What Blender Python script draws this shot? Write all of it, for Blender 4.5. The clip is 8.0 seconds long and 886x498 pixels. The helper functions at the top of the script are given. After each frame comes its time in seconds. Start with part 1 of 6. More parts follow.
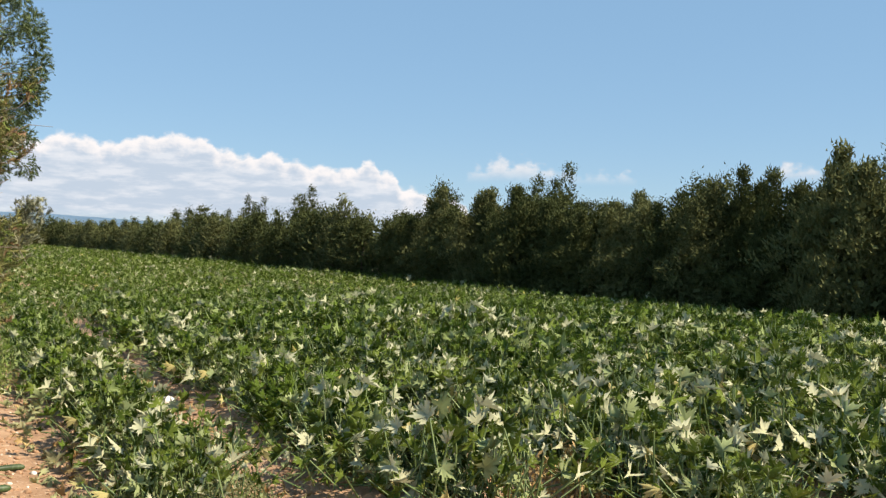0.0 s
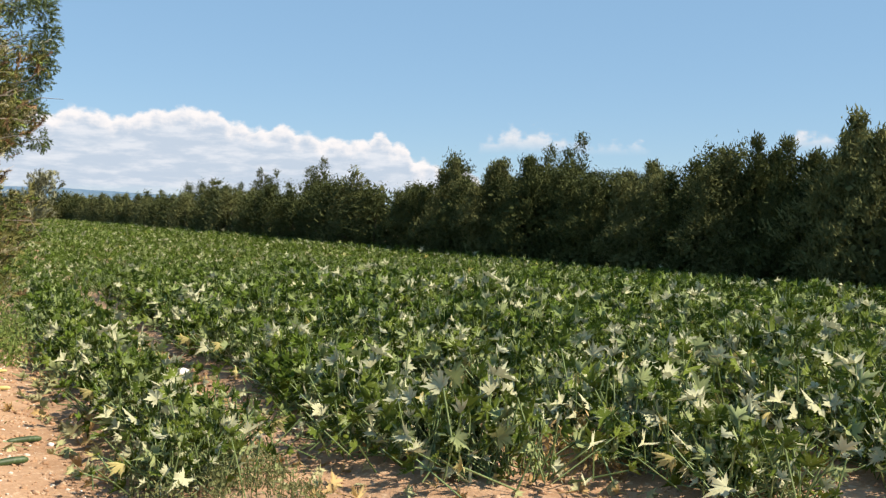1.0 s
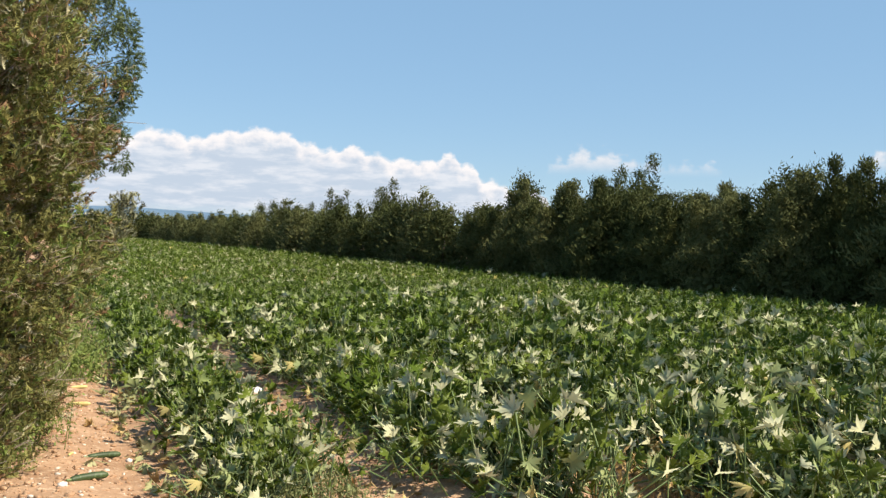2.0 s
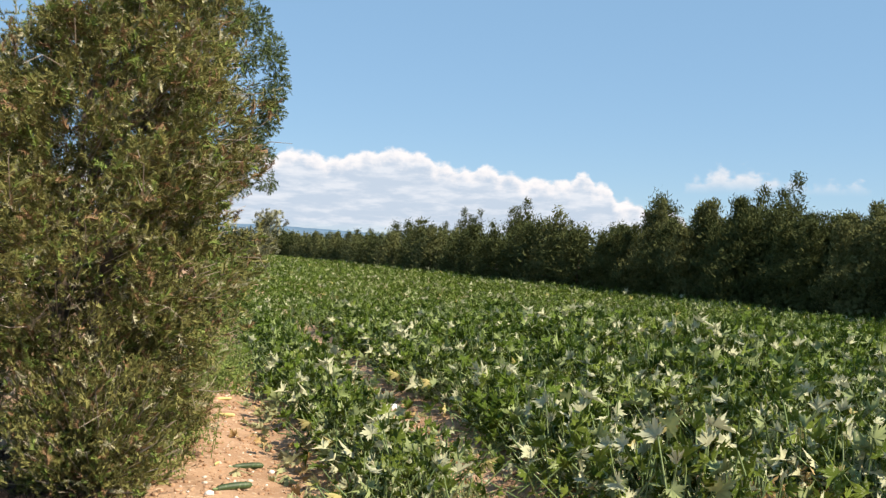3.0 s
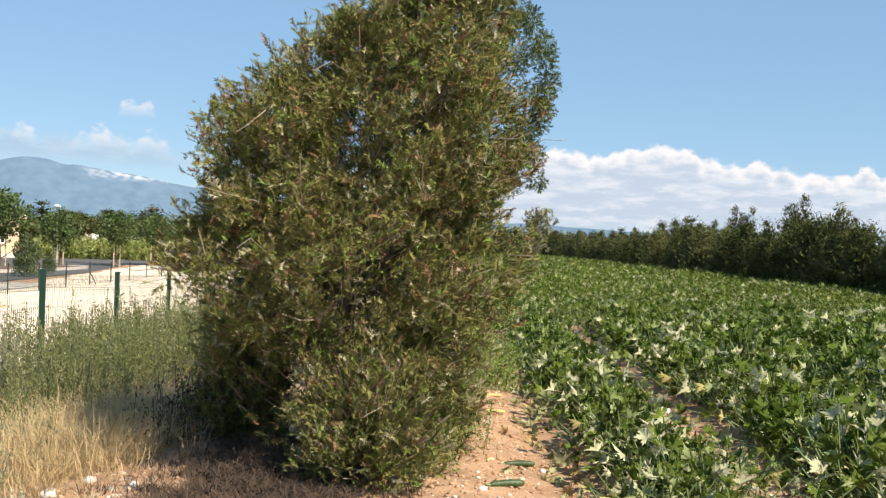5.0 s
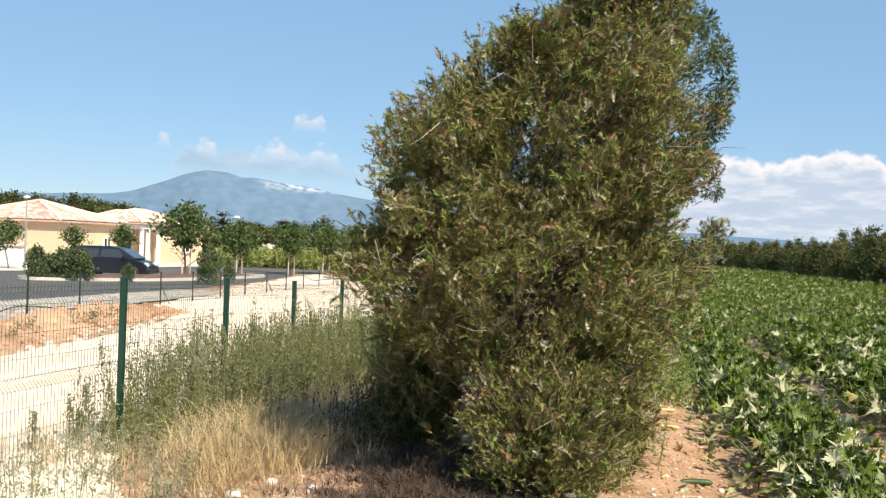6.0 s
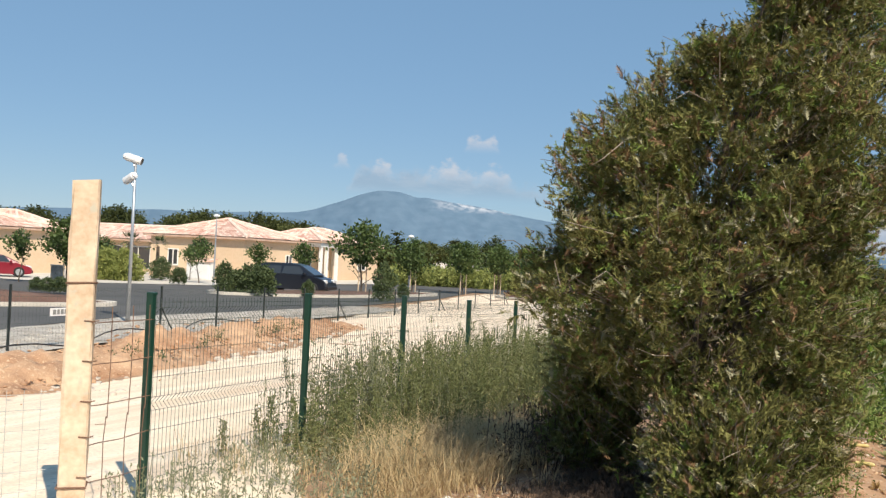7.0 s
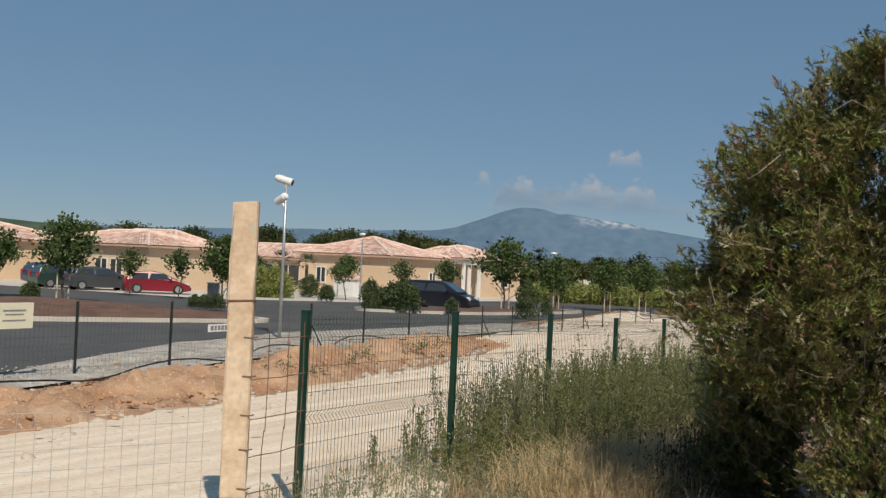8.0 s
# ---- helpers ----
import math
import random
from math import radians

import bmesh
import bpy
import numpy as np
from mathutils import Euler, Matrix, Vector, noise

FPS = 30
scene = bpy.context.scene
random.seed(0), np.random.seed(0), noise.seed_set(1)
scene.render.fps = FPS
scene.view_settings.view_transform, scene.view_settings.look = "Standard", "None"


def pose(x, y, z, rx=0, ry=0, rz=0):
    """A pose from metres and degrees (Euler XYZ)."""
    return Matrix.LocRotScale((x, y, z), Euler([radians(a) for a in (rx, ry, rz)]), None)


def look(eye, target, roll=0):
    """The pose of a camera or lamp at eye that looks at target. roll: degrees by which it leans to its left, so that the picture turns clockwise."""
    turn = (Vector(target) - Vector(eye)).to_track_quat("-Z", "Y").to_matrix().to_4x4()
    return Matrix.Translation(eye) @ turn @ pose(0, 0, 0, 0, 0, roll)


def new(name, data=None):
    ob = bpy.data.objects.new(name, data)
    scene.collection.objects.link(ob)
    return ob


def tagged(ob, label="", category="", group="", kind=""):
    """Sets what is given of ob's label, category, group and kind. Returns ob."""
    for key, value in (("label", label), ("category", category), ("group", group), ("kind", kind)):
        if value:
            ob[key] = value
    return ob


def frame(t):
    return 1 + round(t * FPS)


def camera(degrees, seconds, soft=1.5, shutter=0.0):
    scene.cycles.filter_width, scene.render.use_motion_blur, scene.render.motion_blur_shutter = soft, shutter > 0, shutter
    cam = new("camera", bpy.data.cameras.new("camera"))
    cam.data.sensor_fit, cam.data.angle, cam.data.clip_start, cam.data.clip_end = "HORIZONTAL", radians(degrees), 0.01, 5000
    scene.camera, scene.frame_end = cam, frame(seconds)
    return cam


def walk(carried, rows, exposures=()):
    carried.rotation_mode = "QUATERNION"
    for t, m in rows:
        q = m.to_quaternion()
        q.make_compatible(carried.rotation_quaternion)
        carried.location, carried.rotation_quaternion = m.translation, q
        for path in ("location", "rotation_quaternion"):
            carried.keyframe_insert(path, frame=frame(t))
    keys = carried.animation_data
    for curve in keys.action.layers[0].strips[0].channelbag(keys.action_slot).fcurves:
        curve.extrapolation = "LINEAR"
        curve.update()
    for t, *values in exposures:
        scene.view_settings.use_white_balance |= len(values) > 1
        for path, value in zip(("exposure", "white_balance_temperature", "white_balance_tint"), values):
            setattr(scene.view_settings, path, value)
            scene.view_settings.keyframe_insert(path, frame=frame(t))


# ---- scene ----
# seconds, eye x, y, z in metres, yaw, pitch, roll in degrees
cam = camera(47.95, 8.0, soft=1.35)
ROWS = [
    (0.0, 0.000, 0.000, 1.753, -26.471, -0.238, -1.480),
    (0.5, 0.005, -0.006, 1.739, -25.959, -1.126, -1.274),
    (1.0, 0.011, 0.021, 1.744, -25.762, -1.894, -1.080),
    (2.5, -0.048, 0.022, 1.763, -18.225, -0.071, -1.775),
    (3.0, -0.058, 0.074, 1.754, -14.223, 0.098, -1.862),
    (3.5, -0.068, 0.111, 1.750, -10.595, -0.095, -1.771),
    (4.0, -0.079, 0.146, 1.744, -7.074, -0.458, -1.994),
    (5.5, -0.149, 0.196, 1.744, 5.363, -0.444, -1.979),
    (6.0, -0.180, 0.208, 1.748, 10.251, -0.221, -2.086),
    (6.5, -0.203, 0.231, 1.747, 15.076, -0.043, -2.497),
    (7.0, -0.244, 0.218, 1.749, 20.049, 0.523, -2.829),
    (7.5, -0.268, 0.216, 1.750, 24.767, 0.960, -2.555),
    (8.0, -0.290, 0.207, 1.752, 28.207, 1.117, -2.612),
]
walk(cam, [(t, pose(x, y, z, 90 + pitch, roll, yaw)) for t, x, y, z, yaw, pitch, roll in ROWS],
     exposures=[(0.0, 0.70, 6750, 9), (4.0, 0.76, 6700, 9), (6.3, 0.72, 6550, 9), (7.0, 0.30, 6450, 9), (7.5, -0.10, 6450, 9), (8.0, -0.36, 6470, 9)])

# ---- light ----
SUN_YAW, SUN_ELEV = 136.0, 46.5     # degrees clockwise from +y, degrees above the horizon
world = bpy.data.worlds.new("world")
scene.world = world
world.use_nodes = True
wn = world.node_tree
sky = wn.nodes.new("ShaderNodeTexSky")
sky.sky_type, sky.sun_disc = "NISHITA", False
sky.sun_elevation, sky.sun_rotation = radians(SUN_ELEV), radians(SUN_YAW)
sky.air_density, sky.dust_density, sky.ozone_density, sky.altitude = 1.05, 0.0, 1.4, 1500
wn.nodes["Background"].inputs["Strength"].default_value = 0.090
# clear dry air: the blue is deep and even nearly down to the skyline
even = wn.nodes.new("ShaderNodeMix")
even.data_type = "RGBA"
even.inputs[0].default_value = 0.68
even.inputs[7].default_value = (1.80, 3.32, 5.22, 1)
wn.links.new(sky.outputs[0], even.inputs[6])
wn.links.new(even.outputs[2], wn.nodes["Background"].inputs[0])
sun = new("sun", bpy.data.lights.new("sun", "SUN"))
sun.data.energy, sun.data.angle, sun.data.color = 5.0, radians(0.53), (1.0, 0.875, 0.72)
TO_SUN = Vector((math.sin(radians(SUN_YAW)) * math.cos(radians(SUN_ELEV)),
                 math.cos(radians(SUN_YAW)) * math.cos(radians(SUN_ELEV)), math.sin(radians(SUN_ELEV))))
sun.matrix_world = look(TO_SUN * 50, (0, 0, 0))

# ---- materials ----


def rgba(c):
    return (c[0], c[1], c[2], 1.0)


def material(name, c1, c2, rough=0.8, scale=4.0, fine=60.0, bump=0.0, island=0.0, c3=None, metal=0.0, leafy=0.0, spec=0.5, per_object=0.0, pale=None):
    """Colour that drifts between c1 and c2 at two scales, with spots of c3, relief and, for leaves, light passing through.
    pale: (share, colour) of the separate pieces of a mesh that have another colour."""
    m = bpy.data.materials.new(name)
    m.use_nodes = True
    t = m.node_tree
    n, l = t.nodes, t.links
    b = n["Principled BSDF"]
    b.inputs["Roughness"].default_value = rough
    b.inputs["Metallic"].default_value = metal
    b.inputs["Specular IOR Level"].default_value = spec
    co = n.new("ShaderNodeTexCoord")
    n1, n2 = n.new("ShaderNodeTexNoise"), n.new("ShaderNodeTexNoise")
    n1.inputs["Scale"].default_value, n1.inputs["Detail"].default_value = scale, 5
    n2.inputs["Scale"].default_value, n2.inputs["Detail"].default_value = fine, 3
    for k in (n1, n2):
        l.new(co.outputs["Object"], k.inputs["Vector"])
    add = n.new("ShaderNodeMath")
    add.operation = "MULTIPLY_ADD"
    l.new(n2.outputs[0], add.inputs[0])
    add.inputs[1].default_value = 0.5
    l.new(n1.outputs[0], add.inputs[2])
    last = add
    geo = n.new("ShaderNodeNewGeometry")
    if island:
        isl = n.new("ShaderNodeMath")
        isl.operation = "MULTIPLY_ADD"
        l.new(geo.outputs["Random Per Island"], isl.inputs[0])
        isl.inputs[1].default_value = island
        l.new(last.outputs[0], isl.inputs[2])
        last = isl
    if per_object:
        info = n.new("ShaderNodeObjectInfo")
        po = n.new("ShaderNodeMath")
        po.operation = "MULTIPLY_ADD"
        l.new(info.outputs["Random"], po.inputs[0])
        po.inputs[1].default_value = per_object
        l.new(last.outputs[0], po.inputs[2])
        last = po
    mid = 0.75 + island / 2 + per_object / 2
    spread = 0.22 + island * 0.5 + per_object * 0.5
    rng = n.new("ShaderNodeMapRange")
    rng.inputs[1].default_value, rng.inputs[2].default_value = mid - spread, mid + spread
    l.new(last.outputs[0], rng.inputs[0])
    mix = n.new("ShaderNodeMix")
    mix.data_type = "RGBA"
    l.new(rng.outputs[0], mix.inputs[0])
    mix.inputs[6].default_value, mix.inputs[7].default_value = rgba(c1), rgba(c2)
    out = mix.outputs[2]
    if c3:
        n3 = n.new("ShaderNodeTexNoise")
        n3.inputs["Scale"].default_value, n3.inputs["Detail"].default_value = fine * 0.45, 4
        l.new(co.outputs["Object"], n3.inputs["Vector"])
        r3 = n.new("ShaderNodeMapRange")
        r3.inputs[1].default_value, r3.inputs[2].default_value = 0.58, 0.68
        l.new(n3.outputs[0], r3.inputs[0])
        mx = n.new("ShaderNodeMix")
        mx.data_type = "RGBA"
        l.new(r3.outputs[0], mx.inputs[0])
        l.new(out, mx.inputs[6])
        mx.inputs[7].default_value = rgba(c3)
        out = mx.outputs[2]
    for share, colour, seed in (pale or ()):
        w = n.new("ShaderNodeTexWhiteNoise")
        w.noise_dimensions = "1D"
        off = n.new("ShaderNodeMath")
        off.operation = "ADD"
        l.new(geo.outputs["Random Per Island"], off.inputs[0])
        off.inputs[1].default_value = seed
        l.new(off.outputs[0], w.inputs["W"])
        lt = n.new("ShaderNodeMath")
        lt.operation = "LESS_THAN"
        l.new(w.outputs["Value"], lt.inputs[0])
        lt.inputs[1].default_value = share
        mx = n.new("ShaderNodeMix")
        mx.data_type = "RGBA"
        l.new(lt.outputs[0], mx.inputs[0])
        l.new(out, mx.inputs[6])
        mx.inputs[7].default_value = rgba(colour)
        out = mx.outputs[2]
    l.new(out, b.inputs["Base Color"])
    if bump:
        bp = n.new("ShaderNodeBump")
        bp.inputs["Strength"].default_value, bp.inputs["Distance"].default_value = 0.8, bump
        l.new(add.outputs[0], bp.inputs["Height"])
        l.new(bp.outputs[0], b.inputs["Normal"])
    if leafy:
        tr = n.new("ShaderNodeBsdfTranslucent")
        l.new(out, tr.inputs[0])
        ms = n.new("ShaderNodeMixShader")
        ms.inputs[0].default_value = leafy
        l.new(b.outputs[0], ms.inputs[1])
        l.new(tr.outputs[0], ms.inputs[2])
        l.new(ms.outputs[0], n["Material Output"].inputs["Surface"])
    return m


def glass_material(name, colour, rough=0.05):
    m = bpy.data.materials.new(name)
    m.use_nodes = True
    b = m.node_tree.nodes["Principled BSDF"]
    b.inputs["Base Color"].default_value = rgba(colour)
    b.inputs["Roughness"].default_value = rough
    b.inputs["Coat Weight"].default_value = 0.6
    return m


M_SOIL = material("soil", (0.28, 0.165, 0.092), (0.45, 0.29, 0.178), 0.95, 2.2, 45, 0.03, c3=(0.52, 0.38, 0.26))
M_GROUND = material("dry_ground", (0.28, 0.20, 0.12), (0.42, 0.33, 0.22), 0.95, 0.6, 14, 0.03, c3=(0.20, 0.19, 0.09))
M_TRACK = material("pale_gravel", (0.65, 0.51, 0.37), (0.90, 0.78, 0.62), 0.95, 0.5, 30, 0.02, c3=(0.60, 0.52, 0.42))
# wheels have drawn the gravel out into long streaks
track_nodes = M_TRACK.node_tree
for node in [q for q in track_nodes.nodes if q.type == "TEX_NOISE"][:1]:
    streak = track_nodes.nodes.new("ShaderNodeMapping")
    streak.inputs["Rotation"].default_value = (0, 0, radians(-6))
    streak.inputs["Scale"].default_value = (6.0, 0.28, 1.0)
    track_nodes.links.new(node.inputs["Vector"].links[0].from_socket, streak.inputs["Vector"])
    track_nodes.links.new(streak.outputs["Vector"], node.inputs["Vector"])
M_MOUND = material("mound_soil", (0.33, 0.175, 0.095), (0.60, 0.40, 0.25), 0.95, 1.2, 38, 0.06, c3=(0.62, 0.45, 0.30))
M_ASPHALT = material("asphalt", (0.066, 0.066, 0.066), (0.098, 0.097, 0.094), 0.9, 0.35, 25, 0.004)
M_CONCRETE = material("pale_concrete", (0.50, 0.46, 0.40), (0.62, 0.58, 0.51), 0.9, 0.6, 18, 0.004)
M_ROADGRAVEL = material("grey_gravel", (0.30, 0.275, 0.24), (0.54, 0.505, 0.45), 0.95, 1.5, 22, 0.06, c3=(0.22, 0.20, 0.17))
M_MULCH = material("brown_mulch", (0.10, 0.055, 0.042), (0.17, 0.10, 0.075), 0.95, 1.5, 18, 0.04)
M_STONE = material("pale_stone", (0.42, 0.36, 0.29), (0.66, 0.60, 0.52), 0.9, 6, 60, 0.004, per_object=0.6)
M_WHITESTONE = material("white_stone", (0.68, 0.65, 0.60), (0.82, 0.80, 0.76), 0.9, 6, 60, 0.004)
M_COURGETTE_LEAF = material("courgette_leaf", (0.026, 0.055, 0.006), (0.125, 0.185, 0.026), 0.75, 5, 110, 0.0, island=0.6,
                            c3=(0.23, 0.28, 0.13), leafy=0.26, spec=0.06,
                            pale=[(0.09, (0.42, 0.44, 0.28), 3.1), (0.18, (0.23, 0.29, 0.11), 9.4), (0.004, (0.42, 0.38, 0.13), 7.7)])
M_WILTED_LEAF = material("wilted_courgette_leaf", (0.032, 0.062, 0.008), (0.160, 0.208, 0.036), 0.75, 5, 110, 0.0, island=0.6,
                         c3=(0.28, 0.32, 0.17), leafy=0.24, spec=0.06,
                         pale=[(0.27, (0.48, 0.49, 0.32), 3.1), (0.22, (0.28, 0.33, 0.15), 9.4), (0.012, (0.46, 0.41, 0.18), 7.7)])
M_LIMP_LEAF = material("limp_courgette_leaf", (0.26, 0.29, 0.12), (0.50, 0.49, 0.30), 0.8, 9, 60, 0.0, island=0.7, leafy=0.2, spec=0.1)
M_DRY_LEAF = material("withered_leaf", (0.34, 0.21, 0.08), (0.58, 0.44, 0.20), 0.8, 9, 60, 0.0, island=0.6, leafy=0.2)
M_PETIOLE = material("petiole", (0.07, 0.12, 0.03), (0.19, 0.25, 0.10), 0.6, 8, 40, island=0.4)
M_COURGETTE = material("courgette_skin", (0.020, 0.042, 0.012), (0.050, 0.085, 0.025), 0.55, 14, 90, c3=(0.07, 0.12, 0.045))
M_YELLOW_SKIN = material("yellow_courgette_skin", (0.50, 0.40, 0.13), (0.66, 0.58, 0.28), 0.5, 14, 70)
M_FLOWER = material("courgette_flower", (0.72, 0.48, 0.03), (0.82, 0.60, 0.08), 0.6, 12, 70, leafy=0.3)
M_CYPRESS = material("cypress_foliage", (0.040, 0.048, 0.012), (0.315, 0.308, 0.100), 0.8, 2.6, 9, island=0.5, leafy=0.17, spec=0.3,
                     pale=[(0.10, (0.43, 0.41, 0.26), 5.3), (0.10, (0.26, 0.16, 0.085), 1.9), (0.14, (0.18, 0.25, 0.055), 4.4)])
M_CYPRESS_BLUE = material("blue_cypress_foliage", (0.050, 0.082, 0.030), (0.16, 0.21, 0.085), 0.7, 1.4, 9, island=0.6, leafy=0.2, spec=0.3)
M_HEDGE = material("hedge_foliage", (0.028, 0.040, 0.013), (0.110, 0.125, 0.046), 0.9, 0.5, 3, island=0.5, leafy=0.16, per_object=0.5, spec=0.1)
M_HEDGE_LIGHT = material("light_hedge_foliage", (0.056, 0.068, 0.024), (0.195, 0.205, 0.085), 0.9, 0.5, 3, island=0.5, leafy=0.18, per_object=0.5, spec=0.1)
M_PLANE_TREE = material("street_tree_foliage", (0.032, 0.062, 0.014), (0.105, 0.155, 0.038), 0.6, 0.9, 5, island=0.7, leafy=0.2)
M_SHRUB = material("shrub_foliage", (0.042, 0.070, 0.024), (0.115, 0.150, 0.055), 0.65, 0.9, 5, island=0.7, leafy=0.2)
M_BAMBOO = material("reed_foliage", (0.17, 0.21, 0.045), (0.34, 0.36, 0.11), 0.65, 0.6, 5, island=0.7, leafy=0.25)
M_WEED = material("weed_foliage", (0.085, 0.108, 0.034), (0.235, 0.248, 0.098), 0.75, 1.2, 8, island=0.7, leafy=0.22)
M_GREEN_WEED = material("green_weed_foliage", (0.085, 0.135, 0.022), (0.23, 0.30, 0.07), 0.7, 1.2, 8, island=0.7, leafy=0.25)
M_WEED_GREY = material("grey_weed_foliage", (0.14, 0.155, 0.088), (0.30, 0.31, 0.19), 0.75, 1.2, 8, island=0.7, leafy=0.15)
M_DRY_GRASS = material("dry_grass", (0.38, 0.275, 0.13), (0.67, 0.53, 0.31), 0.8, 1.5, 10, island=0.7, leafy=0.2)
M_BARK = material("bark", (0.06, 0.045, 0.034), (0.14, 0.11, 0.083), 0.9, 3, 40, 0.01)
M_TWIG = material("grey_twig", (0.17, 0.135, 0.10), (0.42, 0.36, 0.29), 0.85, 3, 40, island=0.5)
# dead plant brown, made darker to hold the shade below the tree
M_SHADED_LITTER = material("shade_dark_litter", (0.034, 0.023, 0.016), (0.115, 0.076, 0.052), 0.9, 2, 20, island=0.6)
M_GREEN_PAINT = material("green_coated_steel", (0.004, 0.030, 0.019), (0.008, 0.048, 0.031), 0.38, 2, 60)
M_WIRE = material("green_coated_wire", (0.035, 0.060, 0.048), (0.070, 0.095, 0.080), 0.5, 2, 60)
M_BLACK_PAINT = material("dark_coated_steel", (0.012, 0.018, 0.017), (0.026, 0.034, 0.032), 0.5, 2, 60)
M_RUST = material("rusty_wire", (0.11, 0.060, 0.038), (0.22, 0.13, 0.085), 0.8, 6, 60)
M_GALV = material("galvanised_steel", (0.42, 0.44, 0.46), (0.58, 0.60, 0.62), 0.42, 2, 30, metal=0.75)
M_ZINCWIRE = material("zinc_wire", (0.42, 0.40, 0.36), (0.60, 0.57, 0.52), 0.6, 6, 60)
M_TIMBER = material("weathered_timber", (0.48, 0.345, 0.225), (0.74, 0.61, 0.455), 0.85, 4.5, 26, 0.003, c3=(0.50, 0.47, 0.37))
M_CASE = material("white_plastic", (0.74, 0.75, 0.75), (0.82, 0.83, 0.83), 0.4, 2, 30)
M_BLACK = material("black_plastic", (0.012, 0.012, 0.013), (0.024, 0.024, 0.026), 0.4, 5, 40)
M_RENDER = material("ochre_render", (0.64, 0.47, 0.31), (0.74, 0.57, 0.40), 0.92, 0.25, 6, 0.004)
M_TILE = material("clay_tile", (0.46, 0.21, 0.15), (0.86, 0.70, 0.60), 0.85, 0.9, 5, 0.01, island=1.3, c3=(0.88, 0.76, 0.66))
M_WHITE = material("white_paint", (0.74, 0.73, 0.70), (0.82, 0.81, 0.78), 0.55, 0.8, 12)
M_PANE = glass_material("window_glass", (0.035, 0.042, 0.05))
M_SIGN = material("cream_plate", (0.70, 0.68, 0.52), (0.78, 0.76, 0.60), 0.5, 3, 30)
M_GREY_MARK = material("grey_mark", (0.20, 0.21, 0.20), (0.28, 0.29, 0.28), 0.6, 3, 30)
M_TYRE = material("tyre_rubber", (0.012, 0.012, 0.012), (0.025, 0.025, 0.025), 0.8, 8, 60)
M_RIM = material("alloy_rim", (0.45, 0.46, 0.47), (0.60, 0.61, 0.62), 0.35, 4, 30, metal=0.8)
M_LAMPGLASS = glass_material("headlight_glass", (0.62, 0.64, 0.66), 0.1)
M_TAIL = glass_material("tail_light_glass", (0.45, 0.02, 0.015), 0.15)
M_EAVE = material("tile_edge", (0.46, 0.30, 0.22), (0.62, 0.45, 0.35), 0.9, 2, 20)


def car_paint(name, c):
    m = material(name, c, tuple(v * 1.25 + 0.002 for v in c), 0.3, 0.6, 10, spec=0.6)
    m.node_tree.nodes["Principled BSDF"].inputs["Coat Weight"].default_value = 0.35
    return m


# ---- mesh helpers ----


class Geo:
    """Vertices and faces of one mesh."""

    def __init__(self):
        self.v, self.f = [], []

    def add(self, v, f):
        o = len(self.v)
        self.v += [tuple(p) for p in v]
        self.f += [tuple(i + o for i in q) for q in f]
        return self

    def box(self, x0, y0, z0, x1, y1, z1, bevel=0.0, m=None):
        """A box; with a bevel its upright and top edges are cut."""
        b = bevel
        if b:
            ring = [(x0 + b, y0), (x1 - b, y0), (x1, y0 + b), (x1, y1 - b), (x1 - b, y1), (x0 + b, y1), (x0, y1 - b), (x0, y0 + b)]
            cx, cy = (x0 + x1) / 2, (y0 + y1) / 2
            top = [(cx + (x - cx) * (1 - 2 * b / (x1 - x0)), cy + (y - cy) * (1 - 2 * b / (y1 - y0))) for x, y in ring]
            v = [(x, y, z0) for x, y in ring] + [(x, y, z1 - b) for x, y in ring] + [(x, y, z1) for x, y in top]
            f = [tuple(range(7, -1, -1)), tuple(range(16, 24))]
            for r in (0, 8):
                f += [(r + i, r + (i + 1) % 8, r + 8 + (i + 1) % 8, r + 8 + i) for i in range(8)]
        else:
            v = [(x, y, z) for z in (z0, z1) for x, y in ((x0, y0), (x1, y0), (x1, y1), (x0, y1))]
            f = [(3, 2, 1, 0), (4, 5, 6, 7), (0, 1, 5, 4), (1, 2, 6, 5), (2, 3, 7, 6), (3, 0, 4, 7)]
        if m is not None:
            v = [m @ Vector(p) for p in v]
        return self.add(v, f)

    def tube(self, pts, radii, sides=8, cap=True):
        """A round bar along points, with a radius for each."""
        pts = [Vector(p) for p in pts]
        if not hasattr(radii, "__len__"):
            radii = [radii] * len(pts)
        v, f = [], []
        for i, p in enumerate(pts):
            d = (pts[min(i + 1, len(pts) - 1)] - pts[max(i - 1, 0)]).normalized()
            side = d.cross(Vector((0.31, 0.17, 0.94) if abs(d.z) < 0.9 else (1, 0.2, 0))).normalized()
            up = side.cross(d)
            for k in range(sides):
                a = 2 * math.pi * k / sides
                v.append(p + (side * math.cos(a) + up * math.sin(a)) * radii[i])
        for i in range(len(pts) - 1):
            f += [(i * sides + k, i * sides + (k + 1) % sides, (i + 1) * sides + (k + 1) % sides, (i + 1) * sides + k) for k in range(sides)]
        if cap:
            f += [tuple(range(sides - 1, -1, -1)), tuple((len(pts) - 1) * sides + k for k in range(sides))]
        return self.add(v, f)

    def prism(self, outline, z0, z1):
        """A flat outline raised from z0 to z1."""
        n = len(outline)
        v = [(x, y, z0) for x, y in outline] + [(x, y, z1) for x, y in outline]
        f = [tuple(range(n - 1, -1, -1)), tuple(range(n, 2 * n))] + [(i, (i + 1) % n, n + (i + 1) % n, n + i) for i in range(n)]
        return self.add(v, f)

    def mesh(self, name):
        me = bpy.data.meshes.new(name)
        me.from_pydata(self.v, [], self.f)
        me.update()
        return me


